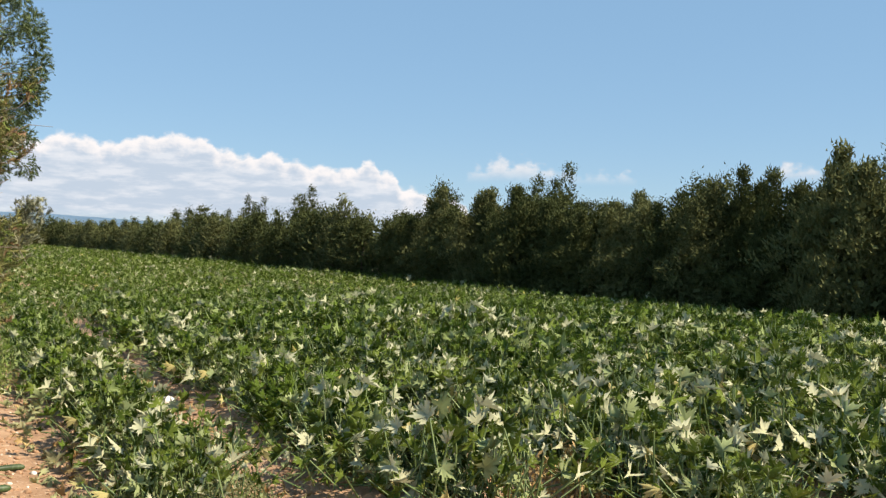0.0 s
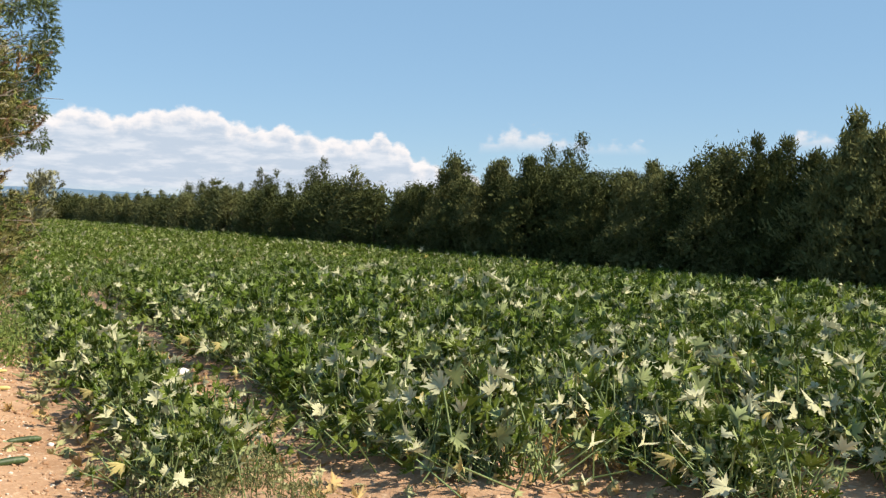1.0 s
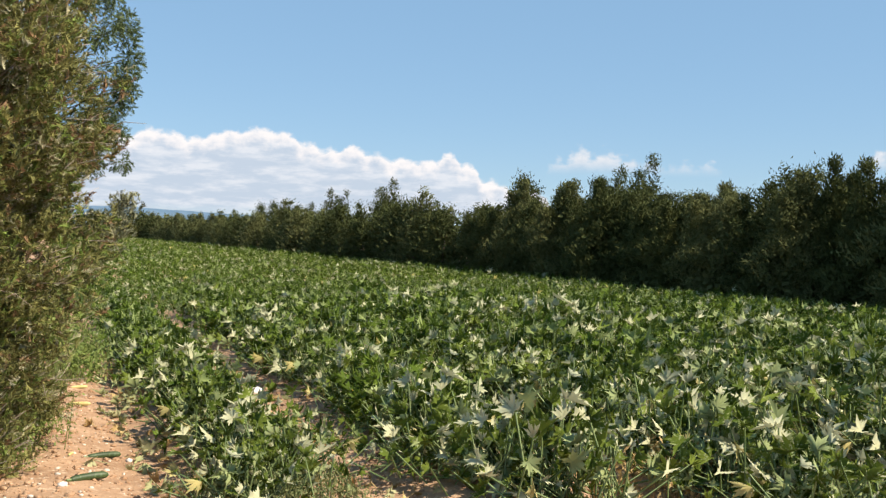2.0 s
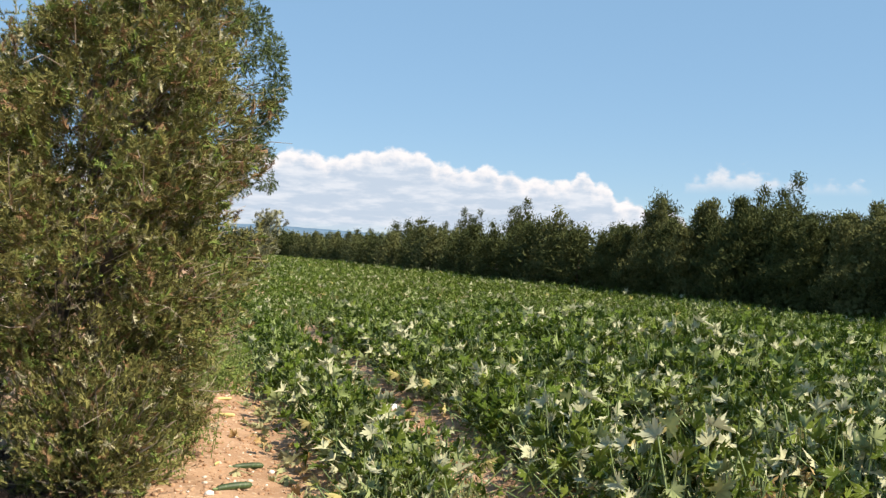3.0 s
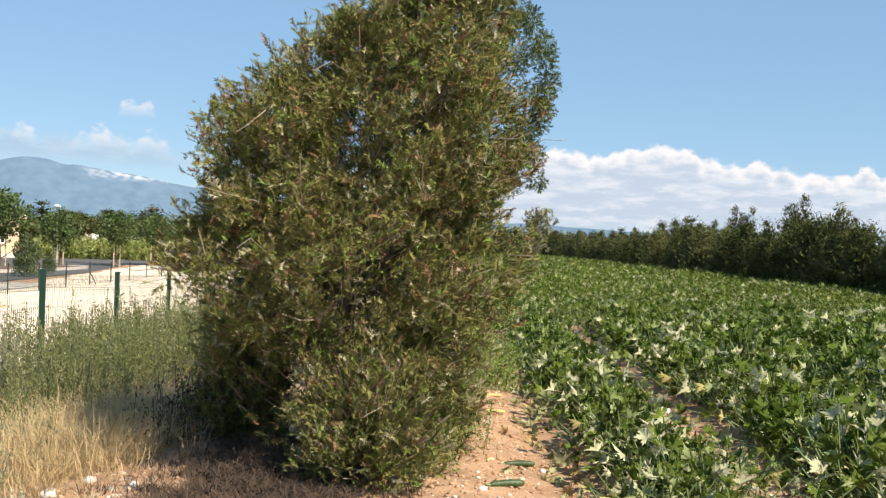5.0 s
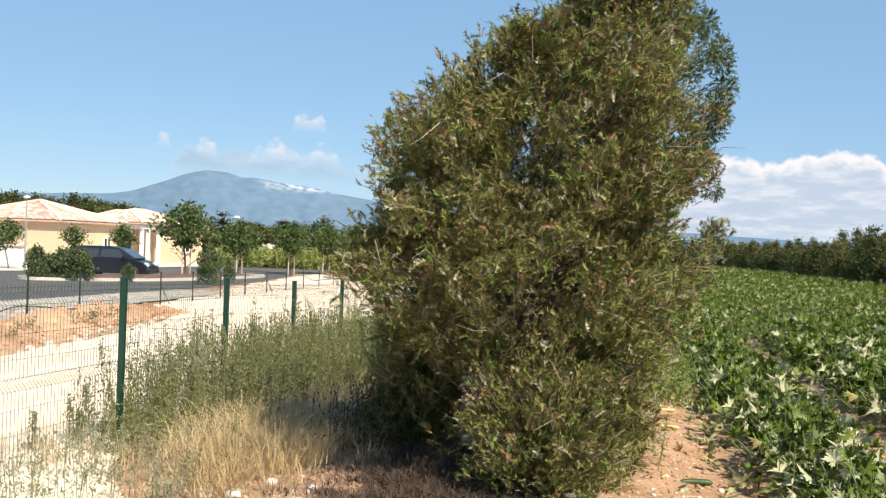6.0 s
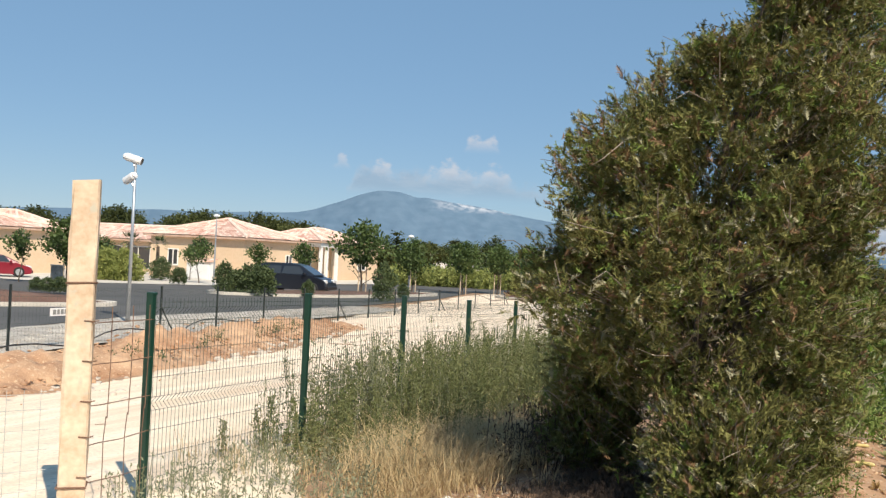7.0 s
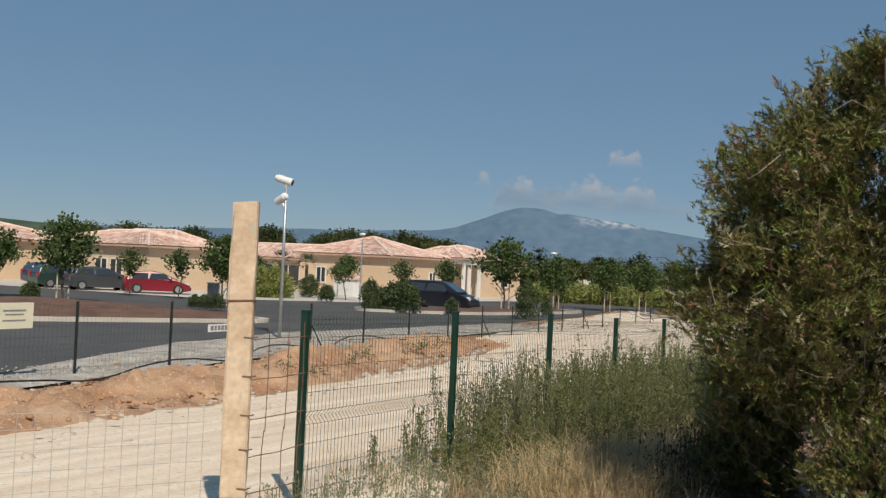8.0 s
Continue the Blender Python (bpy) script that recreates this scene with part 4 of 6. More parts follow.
def lone_cypress():
    rng = rng_of(42)
    c = np.array(CROWN)
    tree = thing("cypress", "bushy olive green cypress with browning twigs beside the field path", "tree", (TREE_X, TREE_Y, height(TREE_X, TREE_Y) - 0.03))
    # several stems rise from the ground
    for i in range(6):
        a, r = i * 1.05 + rng.normal(0, 0.2), rng.uniform(0.05, 0.22)
        foot = Vector((math.cos(a) * r, math.sin(a) * r, 0))
        top_h = rng.uniform(3.0, 4.3)
        lean = Vector((math.cos(a) * rng.uniform(0.1, 0.3) + 0.65, math.sin(a) * rng.uniform(0.15, 0.5), 0))
        pts = [foot + lean * (s ** 1.2) + Vector((rng.normal(0, 0.04), rng.normal(0, 0.04), top_h * s)) for s in (0, 0.2, 0.45, 0.7, 1.0)]
        part("stem", Geo().tube(pts, [0.07, 0.055, 0.04, 0.025, 0.008], 6), M_BARK, tree, "brown grey bark")
    # limbs reach from the stems to the crown's surface; sprays sit along them
    n = 1080
    h = rng.uniform(0.02, 5.15, n * 3)
    hw = np.interp(h, c[:, 0], c[:, 2])
    h = h[rng.random(n * 3) < hw / 1.4][:n]
    n = len(h)
    cx, wx, wy = (np.interp(h, c[:, 0], c[:, k]) for k in (1, 2, 3))
    a = rng.uniform(0, 2 * math.pi, n)
    wob = np.array([1 + 0.34 * noise.noise((math.cos(q) * 1.7, math.sin(q) * 1.7, z * 1.5)) + 0.26 * noise.noise((math.cos(q) * 4, math.sin(q) * 4, z * 3.6)) for q, z in zip(a, h)])
    wob = 1.05 * wob
    tip = np.stack([cx + np.cos(a) * wx * wob, np.sin(a) * wy * wob, h], 1)
    axis = np.stack([cx * 0.6, np.zeros(n), np.clip(h - rng.uniform(0.25, 0.8, n), 0.05, 5)], 1)
    root = axis + (tip - axis) * rng.uniform(0.1, 0.4, n)[:, None]
    ends = root + (tip - root) * rng.uniform(0.5, 0.85, n)[:, None]
    clad = (tip[:, 2] > 1.4) | (rng.random(n) < 0.12)
    v1, f1 = rods(root[clad], ends[clad], rng.uniform(0.002, 0.005, clad.sum()))
    tagged(part("twig_mass", tri_mesh("twig_mass", v1, f1), M_TWIG, tree, "bare greyish twigs"), kind="stuff")
    chunks = []
    templates = [spray(rng, 9, 0.105, 0.021) for _ in range(8)]
    per = 58
    s = rng.random((n, per)) ** 0.5
    pos = root[:, None, :] + (tip - root)[:, None, :] * s[..., None] + rng.normal(0, 0.055, (n, per, 3))
    out = (tip - axis)
    out /= np.linalg.norm(out, axis=1, keepdims=True)
    d = out[:, None, :] * 0.7 + np.array([0, 0, 0.25]) + rng.normal(0, 0.62, (n, per, 3))
    pos, d = pos.reshape(-1, 3), d.reshape(-1, 3)
    pos[:, 2] = np.maximum(pos[:, 2], 0.0)
    # on the track side the foot is bare: old stems and shade under the lowest boughs
    brow = 0.74 + 0.18 * np.sin(pos[:, 0] * 7) + 0.10 * np.sin(pos[:, 0] * 17 + 1)
    bare = (pos[:, 0] < 0.05) & (pos[:, 1] < 1.1) & (pos[:, 2] < brow) & (rng.random(len(pos)) < 0.93)
    # hollows between the boughs let the dark inside show
    hollow = np.array([noise.noise((q[0] * 3.1, q[1] * 3.1, q[2] * 2.4)) for q in pos]) < -0.20 + 0.30 * np.clip((2.0 - pos[:, 2]) / 1.0, 0, 1) * (pos[:, 0] < 0.6)
    hollow &= (s.reshape(-1) > 0.45) & (pos[:, 1] < 0.3)
    pos, d = pos[~(bare | hollow)], d[~(bare | hollow)]
    pick = rng.integers(0, len(templates), len(pos))
    for k, (tv, tf) in enumerate(templates):
        q = pick == k
        chunks.append(scatter(tv, tf, basis(d[q], rng.uniform(0, 6.28, q.sum()), rng.uniform(0.65, 1.35, q.sum())), pos[q]))
    part("crown", tri_mesh("crown", *join(chunks)), M_CYPRESS, tree, "olive green scaly sprays with brown tips")
    # curved bare twigs that show at the surface
    g = Geo()
    for i in range(170):
        q = int(rng.integers(0, n))
        p = Vector(tip[q]) * 1.0
        o = Vector(out[q])
        t = Vector(rng.normal(0, 1, 3)).normalized()
        e = p + o * 0.10 + t * rng.uniform(0.1, 0.28)
        mid = p.lerp(e, 0.5) + Vector((0, 0, rng.uniform(-0.06, 0.08)))
        g.tube([p - o * 0.1, mid, e], [0.004, 0.003, 0.0015], 4, False)
    tagged(part("dead_twig_mass", g, M_TWIG, tree, "bare dead twigs at the crown's surface"), kind="stuff")


lone_cypress()


def blue_cypress():
    """The second tree, close behind, whose tufts hang out past the first one's field side."""
    rng = rng_of(43)
    x0, y0 = -0.31, 11.0
    tree = thing("cypress", "blue green cypress with rounded hanging tufts and gaps between them", "tree", (x0, y0, -0.03))
    g = Geo()
    g.tube([(0, 0, 0), (0.03, 0, 1.2), (0.1, 0.05, 2.6), (0.2, 0, 4.2), (0.25, 0, 5.4)], [0.09, 0.075, 0.05, 0.03, 0.008], 7)
    tufts = []
    for i in range(170):
        z = 2.45 + 3.1 * rng.random() ** 1.25
        a = rng.uniform(0, 6.28)
        r = np.interp(z, [2.4, 2.9, 3.6, 4.6, 5.4], [0.78, 0.88, 0.90, 0.74, 0.2]) * rng.choice([0.7, 0.86, 0.98, 1.08])
        p = Vector((0.15 + math.cos(a) * r, math.sin(a) * r, z))
        s = Vector((0.03 + 0.2 * z / 5.4, 0, z - 0.3))
        g.tube([s - Vector((0, 0, 0.35)), s.lerp(p, 0.55) - Vector((0, 0, 0.02)), p], [0.010, 0.006, 0.003], 4, False)
        tufts.append(p)
    part("trunk", g, M_BARK, tree, "thin brown stem and limbs")
    tv, tf = spray(rng, 7, 0.075, 0.02)
    per = 120
    base = np.repeat(np.array([tuple(p) for p in tufts]), per, axis=0)
    d = rng.normal(0, 1, base.shape)
    d /= np.linalg.norm(d, axis=1, keepdims=True)
    pos = base + d * 0.125 * rng.random((len(base), 1)) ** 0.6 * np.array([1, 1, 1.1])
    part("crown", tri_mesh("crown", *scatter(tv, tf, basis(d + np.array([0, 0, -0.2]), rng.uniform(0, 6.28, len(base)), rng.uniform(0.6, 1.1, len(base))), pos)), M_CYPRESS_BLUE, tree)

    # one pale branch hangs lower
    low = Geo().tube([(0.15, 0, 1.25), (0.70, 0, 1.50), (1.08, 0, 2.05)], [0.012, 0.009, 0.004], 5)
    branch = part("branch", low, M_BARK, tree, "low branch with pale new growth")
    k = 420
    s = rng.random(k)
    pos = np.stack([0.90 + 0.2 * s, np.zeros(k), 1.55 + 0.55 * s], 1) + rng.normal(0, 0.05, (k, 3)) * np.array([1.2, 1.2, 0.6])
    tagged(part("new_growth", tri_mesh("new_growth", *scatter(tv, tf, basis(rng.normal(0, 0.6, (k, 3)) + np.array([0, 0, 1]), rng.uniform(0, 6.28, k), rng.uniform(0.9, 1.6, k)), pos)), M_WEED_GREY, branch), kind="stuff")


blue_cypress()

# ---- the fence ----
FENCE_X, POST_GAP = -4.82, 2.5
POST_TOP = [1.37, 1.32, 1.25, 1.14, 1.07, 1.02, 0.98, 0.95]
POST_Y = [6.47 + POST_GAP * k for k in range(8)]


GREEN_FENCE = thing("mesh_fence", "dark green steel mesh fence with weeds growing through it", "fence", (0, 0, 0))


def fence_post(y, top):
    base = height(FENCE_X, y) - 0.05
    h = top - base
    w = 0.028
    outline = [(-w, -w), (w, -w), (w, w - 0.012), (w - 0.012, w), (-w + 0.012, w), (-w, w - 0.012)]
    p = part("post", Geo().prism(outline, 0, h), M_GREEN_PAINT, GREEN_FENCE, "dark green coated steel post with notched edge")
    p.location = (FENCE_X, y, base)
    part("cap", Geo().box(-w - 0.004, -w - 0.004, h, w + 0.004, w + 0.004, h + 0.018, 0.006), M_GREEN_PAINT, p)
    g = Geo()
    for k in range(int(h / 0.1)):
        g.box(-w - 0.007, -0.012, 0.08 + k * 0.1, -w, 0.012, 0.115 + k * 0.1)
    part("clip_strip", g, M_BLACK_PAINT, p, "notched strip that holds the mesh")
    return p


def mesh_panel(x0, y0, top0, x1, y1, top1, pitch, tiers, folds, radius, mat, label, fence, bulge=0.045, base_off=0.04, bottom=None):
    """A welded mesh panel between two posts: upright wires, level wires and pressed folds."""
    n = int(math.hypot(x1 - x0, y1 - y0) / pitch)
    s = (np.arange(n) + 0.5) / n
    nx, ny = -(y1 - y0), x1 - x0
    k = 1 / math.hypot(nx, ny)
    nx, ny = nx * k, ny * k
    a, b = [], []
    lows = [height(x0 + (x1 - x0) * q, y0 + (y1 - y0) * q) + base_off if bottom is None else bottom for q in s]
    low = max(lows)

    def at(q, z, out):
        return (x0 + (x1 - x0) * q + nx * out, y0 + (y1 - y0) * q + ny * out, z)

    deep = min(top0, top1) - low
    for q in s:
        t = top0 + (top1 - top0) * q
        line = [(t, 0.0)]
        for f in folds:
            if f < deep - 0.1:
                line += [(t - f + 0.05, 0.0), (t - f, bulge), (t - f - 0.05, 0.0)]
        line.append((low, 0.0))
        for (z0, o0), (z1, o1) in zip(line, line[1:]):
            a.append(at(q, z0, o0))
            b.append(at(q, z1, o1))
    levels = [0.03] + [f + d for f in folds for d in (-0.05, 0.05)]
    z = tiers
    while z < deep:
        if all(abs(z - f) > 0.07 for f in folds):
            levels.append(z)
        z += tiers
    for z in levels:
        if z < deep:
            a.append(at(0, top0 - z, 0.003))
            b.append(at(1, top1 - z, 0.003))
    me = tri_mesh("mesh_panel", *rods(a, b, radius))
    return part("mesh_panel", me, mat, fence, label) if fence else solid("wire_mesh", me, mat, label, "wire mesh")


for py, pt in zip(POST_Y, POST_TOP):
    fence_post(py, pt)
for i in range(7):
    mesh_panel(FENCE_X - 0.03, POST_Y[i] + 0.03, POST_TOP[i] - 0.03, FENCE_X - 0.03, POST_Y[i + 1] - 0.03, POST_TOP[i + 1] - 0.03, 0.05, 0.2, (0.12, 0.80, 1.42), 0.0024, M_WIRE,
               "welded wire mesh with pressed folds", GREEN_FENCE)


def timber_post():
    x, y = -4.68, 5.53
    z = height(x, y) - 0.05
    p = thing("timber_post", "weathered square timber post with rusty wire bound round it", "post", Matrix.Translation((x, y, z)) @ Matrix.Rotation(radians(36), 4, "Z"))
    g = Geo()
    w, h, n = 0.086, 2.37, 12
    v, f = [], []
    rng = rng_of(8)
    for j in range(n + 1):
        c = 0.012
        for sx, sy in ((-w + c, -w), (w - c, -w), (w, -w + c), (w, w - c), (w - c, w), (-w + c, w), (-w, w - c), (-w, -w + c)):
            v.append((sx + rng.normal(0, 0.0022), sy + rng.normal(0, 0.0022), h * j / n + (0.008 * sx / w if j == n else 0)))
    for j in range(n):
        f += [(j * 8 + i, j * 8 + (i + 1) % 8, (j + 1) * 8 + (i + 1) % 8, (j + 1) * 8 + i) for i in range(8)]
    f += [tuple(range(7, -1, -1)), tuple(n * 8 + i for i in range(8))]
    part("shaft", g.add(v, f), M_TIMBER, p)
    r = w + 0.004
    for zz in (0.45, 0.71, 0.94, 1.20, 1.46):
        # cut ends of mesh wire stapled to the edge
        part("wire_end", Geo().tube([(w * 0.35, -r, zz), (r, -r, zz - 0.004), (r + 0.03, -r + 0.02, zz + 0.002)], 0.0045, 5), M_RUST, p, "rusty stapled wire end")
    for zz in (0.38, 1.70):
        tilt = rng.normal(0, 0.006)
        part("wire_tie", Geo().tube([(-r, -r, zz), (r, -r, zz + tilt), (r, r, zz), (-r, r, zz - tilt), (-r, -r, zz)], 0.007, 5), M_RUST, p, "rusty wire tie")
    return p


timber_post()


def torn_mesh():
    """A strip of rusty mesh between the timber post and the first steel post, its lower wires cut."""
    y0, y1, x = 5.62, 6.43, -4.76
    g = Geo()
    rng = rng_of(4)
    for z in (1.19, 0.90, 0.63, 0.37, 0.10):
        pts = [(x + rng.normal(0, 0.006), y0 + (y1 - y0) * s, z + rng.normal(0, 0.006)) for s in (0, 0.3, 0.6, 1.0)]
        g.tube(pts, 0.0038, 5)
    for y in (5.72, 5.95, 6.18, 6.37):
        cut = 0.55 + rng.normal(0, 0.04)
        g.tube([(x, y, 1.30), (x + 0.004, y + 0.004, 0.9), (x, y, cut)], 0.0036, 5)
        g.tube([(x + 0.015, y - 0.03, cut + 0.02), (x, y - 0.02 + rng.normal(0, 0.015), 0.37), (x + 0.01, y - 0.03, -0.12)], 0.0036, 5)
    solid("wire_mesh", g, M_RUST, "rusty torn wire mesh tied between timber and steel post", "wire mesh")


torn_mesh()
mesh_panel(-4.80, 5.42, 0.78, -6.30, 2.85, 0.78, 0.105, 0.13, (), 0.0022, M_ZINCWIRE, "thin galvanised wire mesh stretched from the timber post", None, bottom=-0.18)

# ---- weeds, grass, stones ----


def blade_clumps(name, label, rng, xs, ys, tall, per, width, mat, bend=0.5, category="grass", keep=None):
    """Tufts of thin bent blades."""
    n = len(xs)
    pos = np.stack([np.repeat(xs, per), np.repeat(ys, per)], 1) + rng.normal(0, 0.045, (n * per, 2))
    h = np.repeat(tall, per) * rng.uniform(0.55, 1.15, n * per)
    z = np.array([height(x, y) for x, y in pos]) - 0.01
    a = rng.uniform(0, 6.28, n * per)
    b = bend * rng.random(n * per) * h
    base = np.column_stack([pos, z])
    side = np.column_stack([-np.sin(a), np.cos(a), np.zeros(n * per)]) * width
    out = np.column_stack([np.cos(a), np.sin(a), np.zeros(n * per)])
    up = np.array([0, 0, 1.0])
    m1 = base + out * (b * 0.25)[:, None] + up * (h * 0.5)[:, None]
    m1 += rng.normal(0, 0.11, m1.shape) * h[:, None]
    m2 = base + out * b[:, None] + up * (h * rng.uniform(0.6, 1.05, len(h)))[:, None] + rng.normal(0, 0.12, m1.shape) * h[:, None]
    m1[:, 2], m2[:, 2] = np.maximum(m1[:, 2], z + 0.012), np.maximum(m2[:, 2], z + 0.012)
    v = np.stack([base - side, base + side, m1 - side * 0.8, m1 + side * 0.8, m2], 1).reshape(-1, 3)
    f = (np.array([(0, 1, 3), (0, 3, 2), (2, 3, 4)])[None] + (np.arange(n * per) * 5)[:, None, None]).reshape(-1, 3)
    return solid(name, tri_mesh(name, v, f), mat, label, category, kind="stuff")


def stalk_weeds(name, label, rng, xs, ys, tall, leaves, size, mat, spread=0.10):
    """Upright weeds: a thin stalk with small narrow leaves all the way up and side shoots."""
    n = len(xs)
    z = np.array([height(x, y) for x, y in zip(xs, ys)]) - 0.02
    base = np.column_stack([xs, ys, z])
    tip = base + np.column_stack([rng.normal(0, 0.10, n) * tall, rng.normal(0, 0.10, n) * tall, tall])
    v0, f0 = rods(base, tip, 0.0035)
    s = rng.uniform(0.08, 1.0, (n, leaves))
    p = base[:, None] + (tip - base)[:, None] * s[..., None] + rng.normal(0, 1, (n, leaves, 3)) * (spread * (1.15 - s) * tall[:, None])[..., None]
    d = rng.normal(0, 1, (n * leaves, 3)) + np.array([0, 0, 0.9])
    tv = np.array([(0, 0, 0), (0.17, 0, 0.5), (0, 0.06, 1.0), (-0.17, 0, 0.5)])
    tf = np.array([(0, 1, 2), (0, 2, 3)])
    v1, f1 = scatter(tv, tf, basis(d, rng.uniform(0, 6.28, n * leaves), size * rng.uniform(0.6, 1.4, n * leaves)), p.reshape(-1, 3))
    return solid(name, tri_mesh(name, *join([(v0, f0), (v1, f1)])), mat, label, "weeds", kind="stuff")


wr = rng_of(61)
n = 900
wy = 8.3 + 9.5 * wr.random(n) ** 0.9
wx = np.maximum(-4.5 + wr.normal(0, 0.5, n) + 0.035 * (wy - 8), -5.3)
wt = np.clip(wr.normal(0.93, 0.2, n), 0.35, 1.4) * np.clip(0.32 + (wy - 8.3) * 0.36, 0.3, 1.0)
stalk_weeds("tall_weeds", "tall grey green weeds growing through the fence", wr, wx, wy, wt, 110, 0.034, M_WEED)
n = 420
wy, wx = wr.uniform(9.6, 18, n), -4.8 + wr.normal(0, 0.45, n)
stalk_weeds("grey_weeds", "dusty grey green weeds along the fence", wr, wx, wy, np.clip(wr.normal(0.8, 0.2, n), 0.3, 1.2), 56, 0.036, M_WEED_GREY)
n = 240
wy, wx = wr.uniform(5.9, 8.9, n), wr.uniform(-4.9, -3.0, n)
stalk_weeds("low_weeds", "low sprawling grey weeds on bare gravel", wr, wx, wy, wr.uniform(0.10, 0.42, n), 26, 0.034, M_WEED_GREY, 0.35)
n = 520
gx_, gy_ = wr.normal(-3.2, 0.36, n), wr.normal(9.0, 1.0, n)
blade_clumps("dry_grass", "tall bleached dry grass between fence and tree", wr, gx_, gy_, wr.uniform(0.14, 0.52, n), 22, 0.0024, M_DRY_GRASS, 2.0)
n = 260
blade_clumps("dry_grass", "sparse dry grass among the weeds", wr, wr.uniform(-5.6, -2.6, n), wr.uniform(7.4, 17, n), wr.uniform(0.15, 0.45, n), 14, 0.0026, M_DRY_GRASS, 0.8)
n = 170
stalk_weeds("dead_weeds", "dead brown weed stalks in the shade of the tree", wr, wr.normal(-2.35, 0.22, n), wr.uniform(8.4, 10.4, n), wr.uniform(0.2, 0.55, n), 24, 0.040, M_SHADED_LITTER, 0.3)
n = 300
blade_clumps("edge_grass", "green and yellowing grass at the path edge", wr, wr.normal(-0.15, 0.25, n), wr.uniform(10.5, 26, n), wr.uniform(0.15, 0.5, n), 14, 0.005, M_WEED, 0.8)
n = 260
stalk_weeds("path_weeds", "yellowing weeds and withered leaves beside the path", wr, wr.normal(0.40, 0.25, n), 11.8 + 20 * wr.random(n) ** 1.6, wr.uniform(0.14, 0.42, n), 34, 0.06, M_GREEN_WEED, 0.4)
n = 110
stalk_weeds("foot_weeds", "fresh green weeds along the foot of the cypress", wr, wr.normal(-0.12, 0.14, n), wr.uniform(7.6, 12.0, n), wr.uniform(0.10, 0.42, n), 40, 0.036, M_GREEN_WEED, 0.35)

bm = bmesh.new()
bmesh.ops.create_icosphere(bm, subdivisions=1, radius=1.0)
for w in bm.verts:
    w.co *= 1 + 0.28 * noise.noise(w.co * 1.9)
bm.faces.ensure_lookup_table()
STONE_V = np.array([tuple(w.co) for w in bm.verts])
STONE_F = np.array([[w.index for w in q.verts] for q in bm.faces])
bm.free()


def pebbles(name, label, rng, xs, ys, size, mat, flat=0.6):
    n = len(xs)
    p = np.array([(x, y, height(x, y)) for x, y in zip(xs, ys)])
    p[:, 2] += size * 0.15
    s = np.stack([size * rng.uniform(0.7, 1.3, n), size * rng.uniform(0.7, 1.3, n), size * flat], 1)
    m = basis(np.array([0, 0, 1.0]) + rng.normal(0, 0.25, (n, 3)), rng.uniform(0, 6.28, n), s)
    return solid(name, tri_mesh(name, *scatter(STONE_V, STONE_F, m, p)), mat, label, "stones", kind="stuff")


pr = rng_of(91)
n = 2600
px = np.concatenate([pr.normal(0.35, 0.55, n), pr.uniform(-3.5, -0.3, 700), pr.uniform(1.8, 8, 1500), pr.normal(2.22, 0.16, 900)])
py_ = np.concatenate([4.5 + 11 * pr.random(n) ** 1.4, pr.uniform(5.5, 8.0, 700), pr.uniform(4.3, 8.5, 1500), pr.uniform(5, 18, 900)])
pebbles("soil_clods", "loose clods and crumbs of reddish earth on the path", pr, px, py_, 0.008 + 0.026 * pr.random(len(px)) ** 3, M_SOIL)
n = 700
pebbles("pale_pebbles", "small pale limestone pebbles on the path", pr, pr.normal(0.3, 0.7, n), 4.5 + 11 * pr.random(n) ** 1.4, 0.006 + 0.018 * pr.random(n) ** 3, M_STONE)
n = 900
pebbles("pale_pebbles", "pale limestone gravel by the fence", pr, pr.uniform(-5.6, -2.2, n), pr.uniform(5.6, 9.0, n), 0.008 + 0.02 * pr.random(n) ** 3, M_STONE)
n = 2400
my = pr.uniform(4, 29, n)
pebbles("mound_stones", "pale stones scattered over the earth heap", pr, np.array([-11.9 - 2.6 * smooth(q, 8, 28) for q in my]) + pr.normal(0, 1.5, n), my, 0.03 + 0.09 * pr.random(n) ** 3, M_STONE)
n = 2600
my = pr.uniform(4, 29, n)
mx = pr.normal(0, 0.9, n)
md = pebbles("mound_clods", "broken clods of orange earth on the heap", pr, np.array([-11.9 - 2.6 * smooth(q, 8, 28) for q in my]) + mx, my, 0.015 + 0.055 * pr.random(n) ** 2.5, M_MOUND, 0.45)
md.location.z = 0.14
n = 40
my = pr.uniform(14, 27, n)
stalk_weeds("mound_weeds", "scattered low weeds on the earth heap", pr, np.array([-11.2 - 2.6 * smooth(q, 8, 28) for q in my]) + pr.normal(0, 0.35, n), my, pr.uniform(0.2, 0.45, n), 40, 0.06, M_SHRUB, 0.4)
n = 3600
vy = pr.uniform(5, 40, n)
pebbles("verge_stones", "crushed grey white stones along the road verge", pr, np.interp(vy, [2, 12, 21, 30, 40], [-13.6, -15.2, -17.2, -17.8, -17.5]) + pr.normal(0, 0.6, n), vy, 0.018 + 0.045 * pr.random(n) ** 2, M_ROADGRAVEL).location.z = 0.05
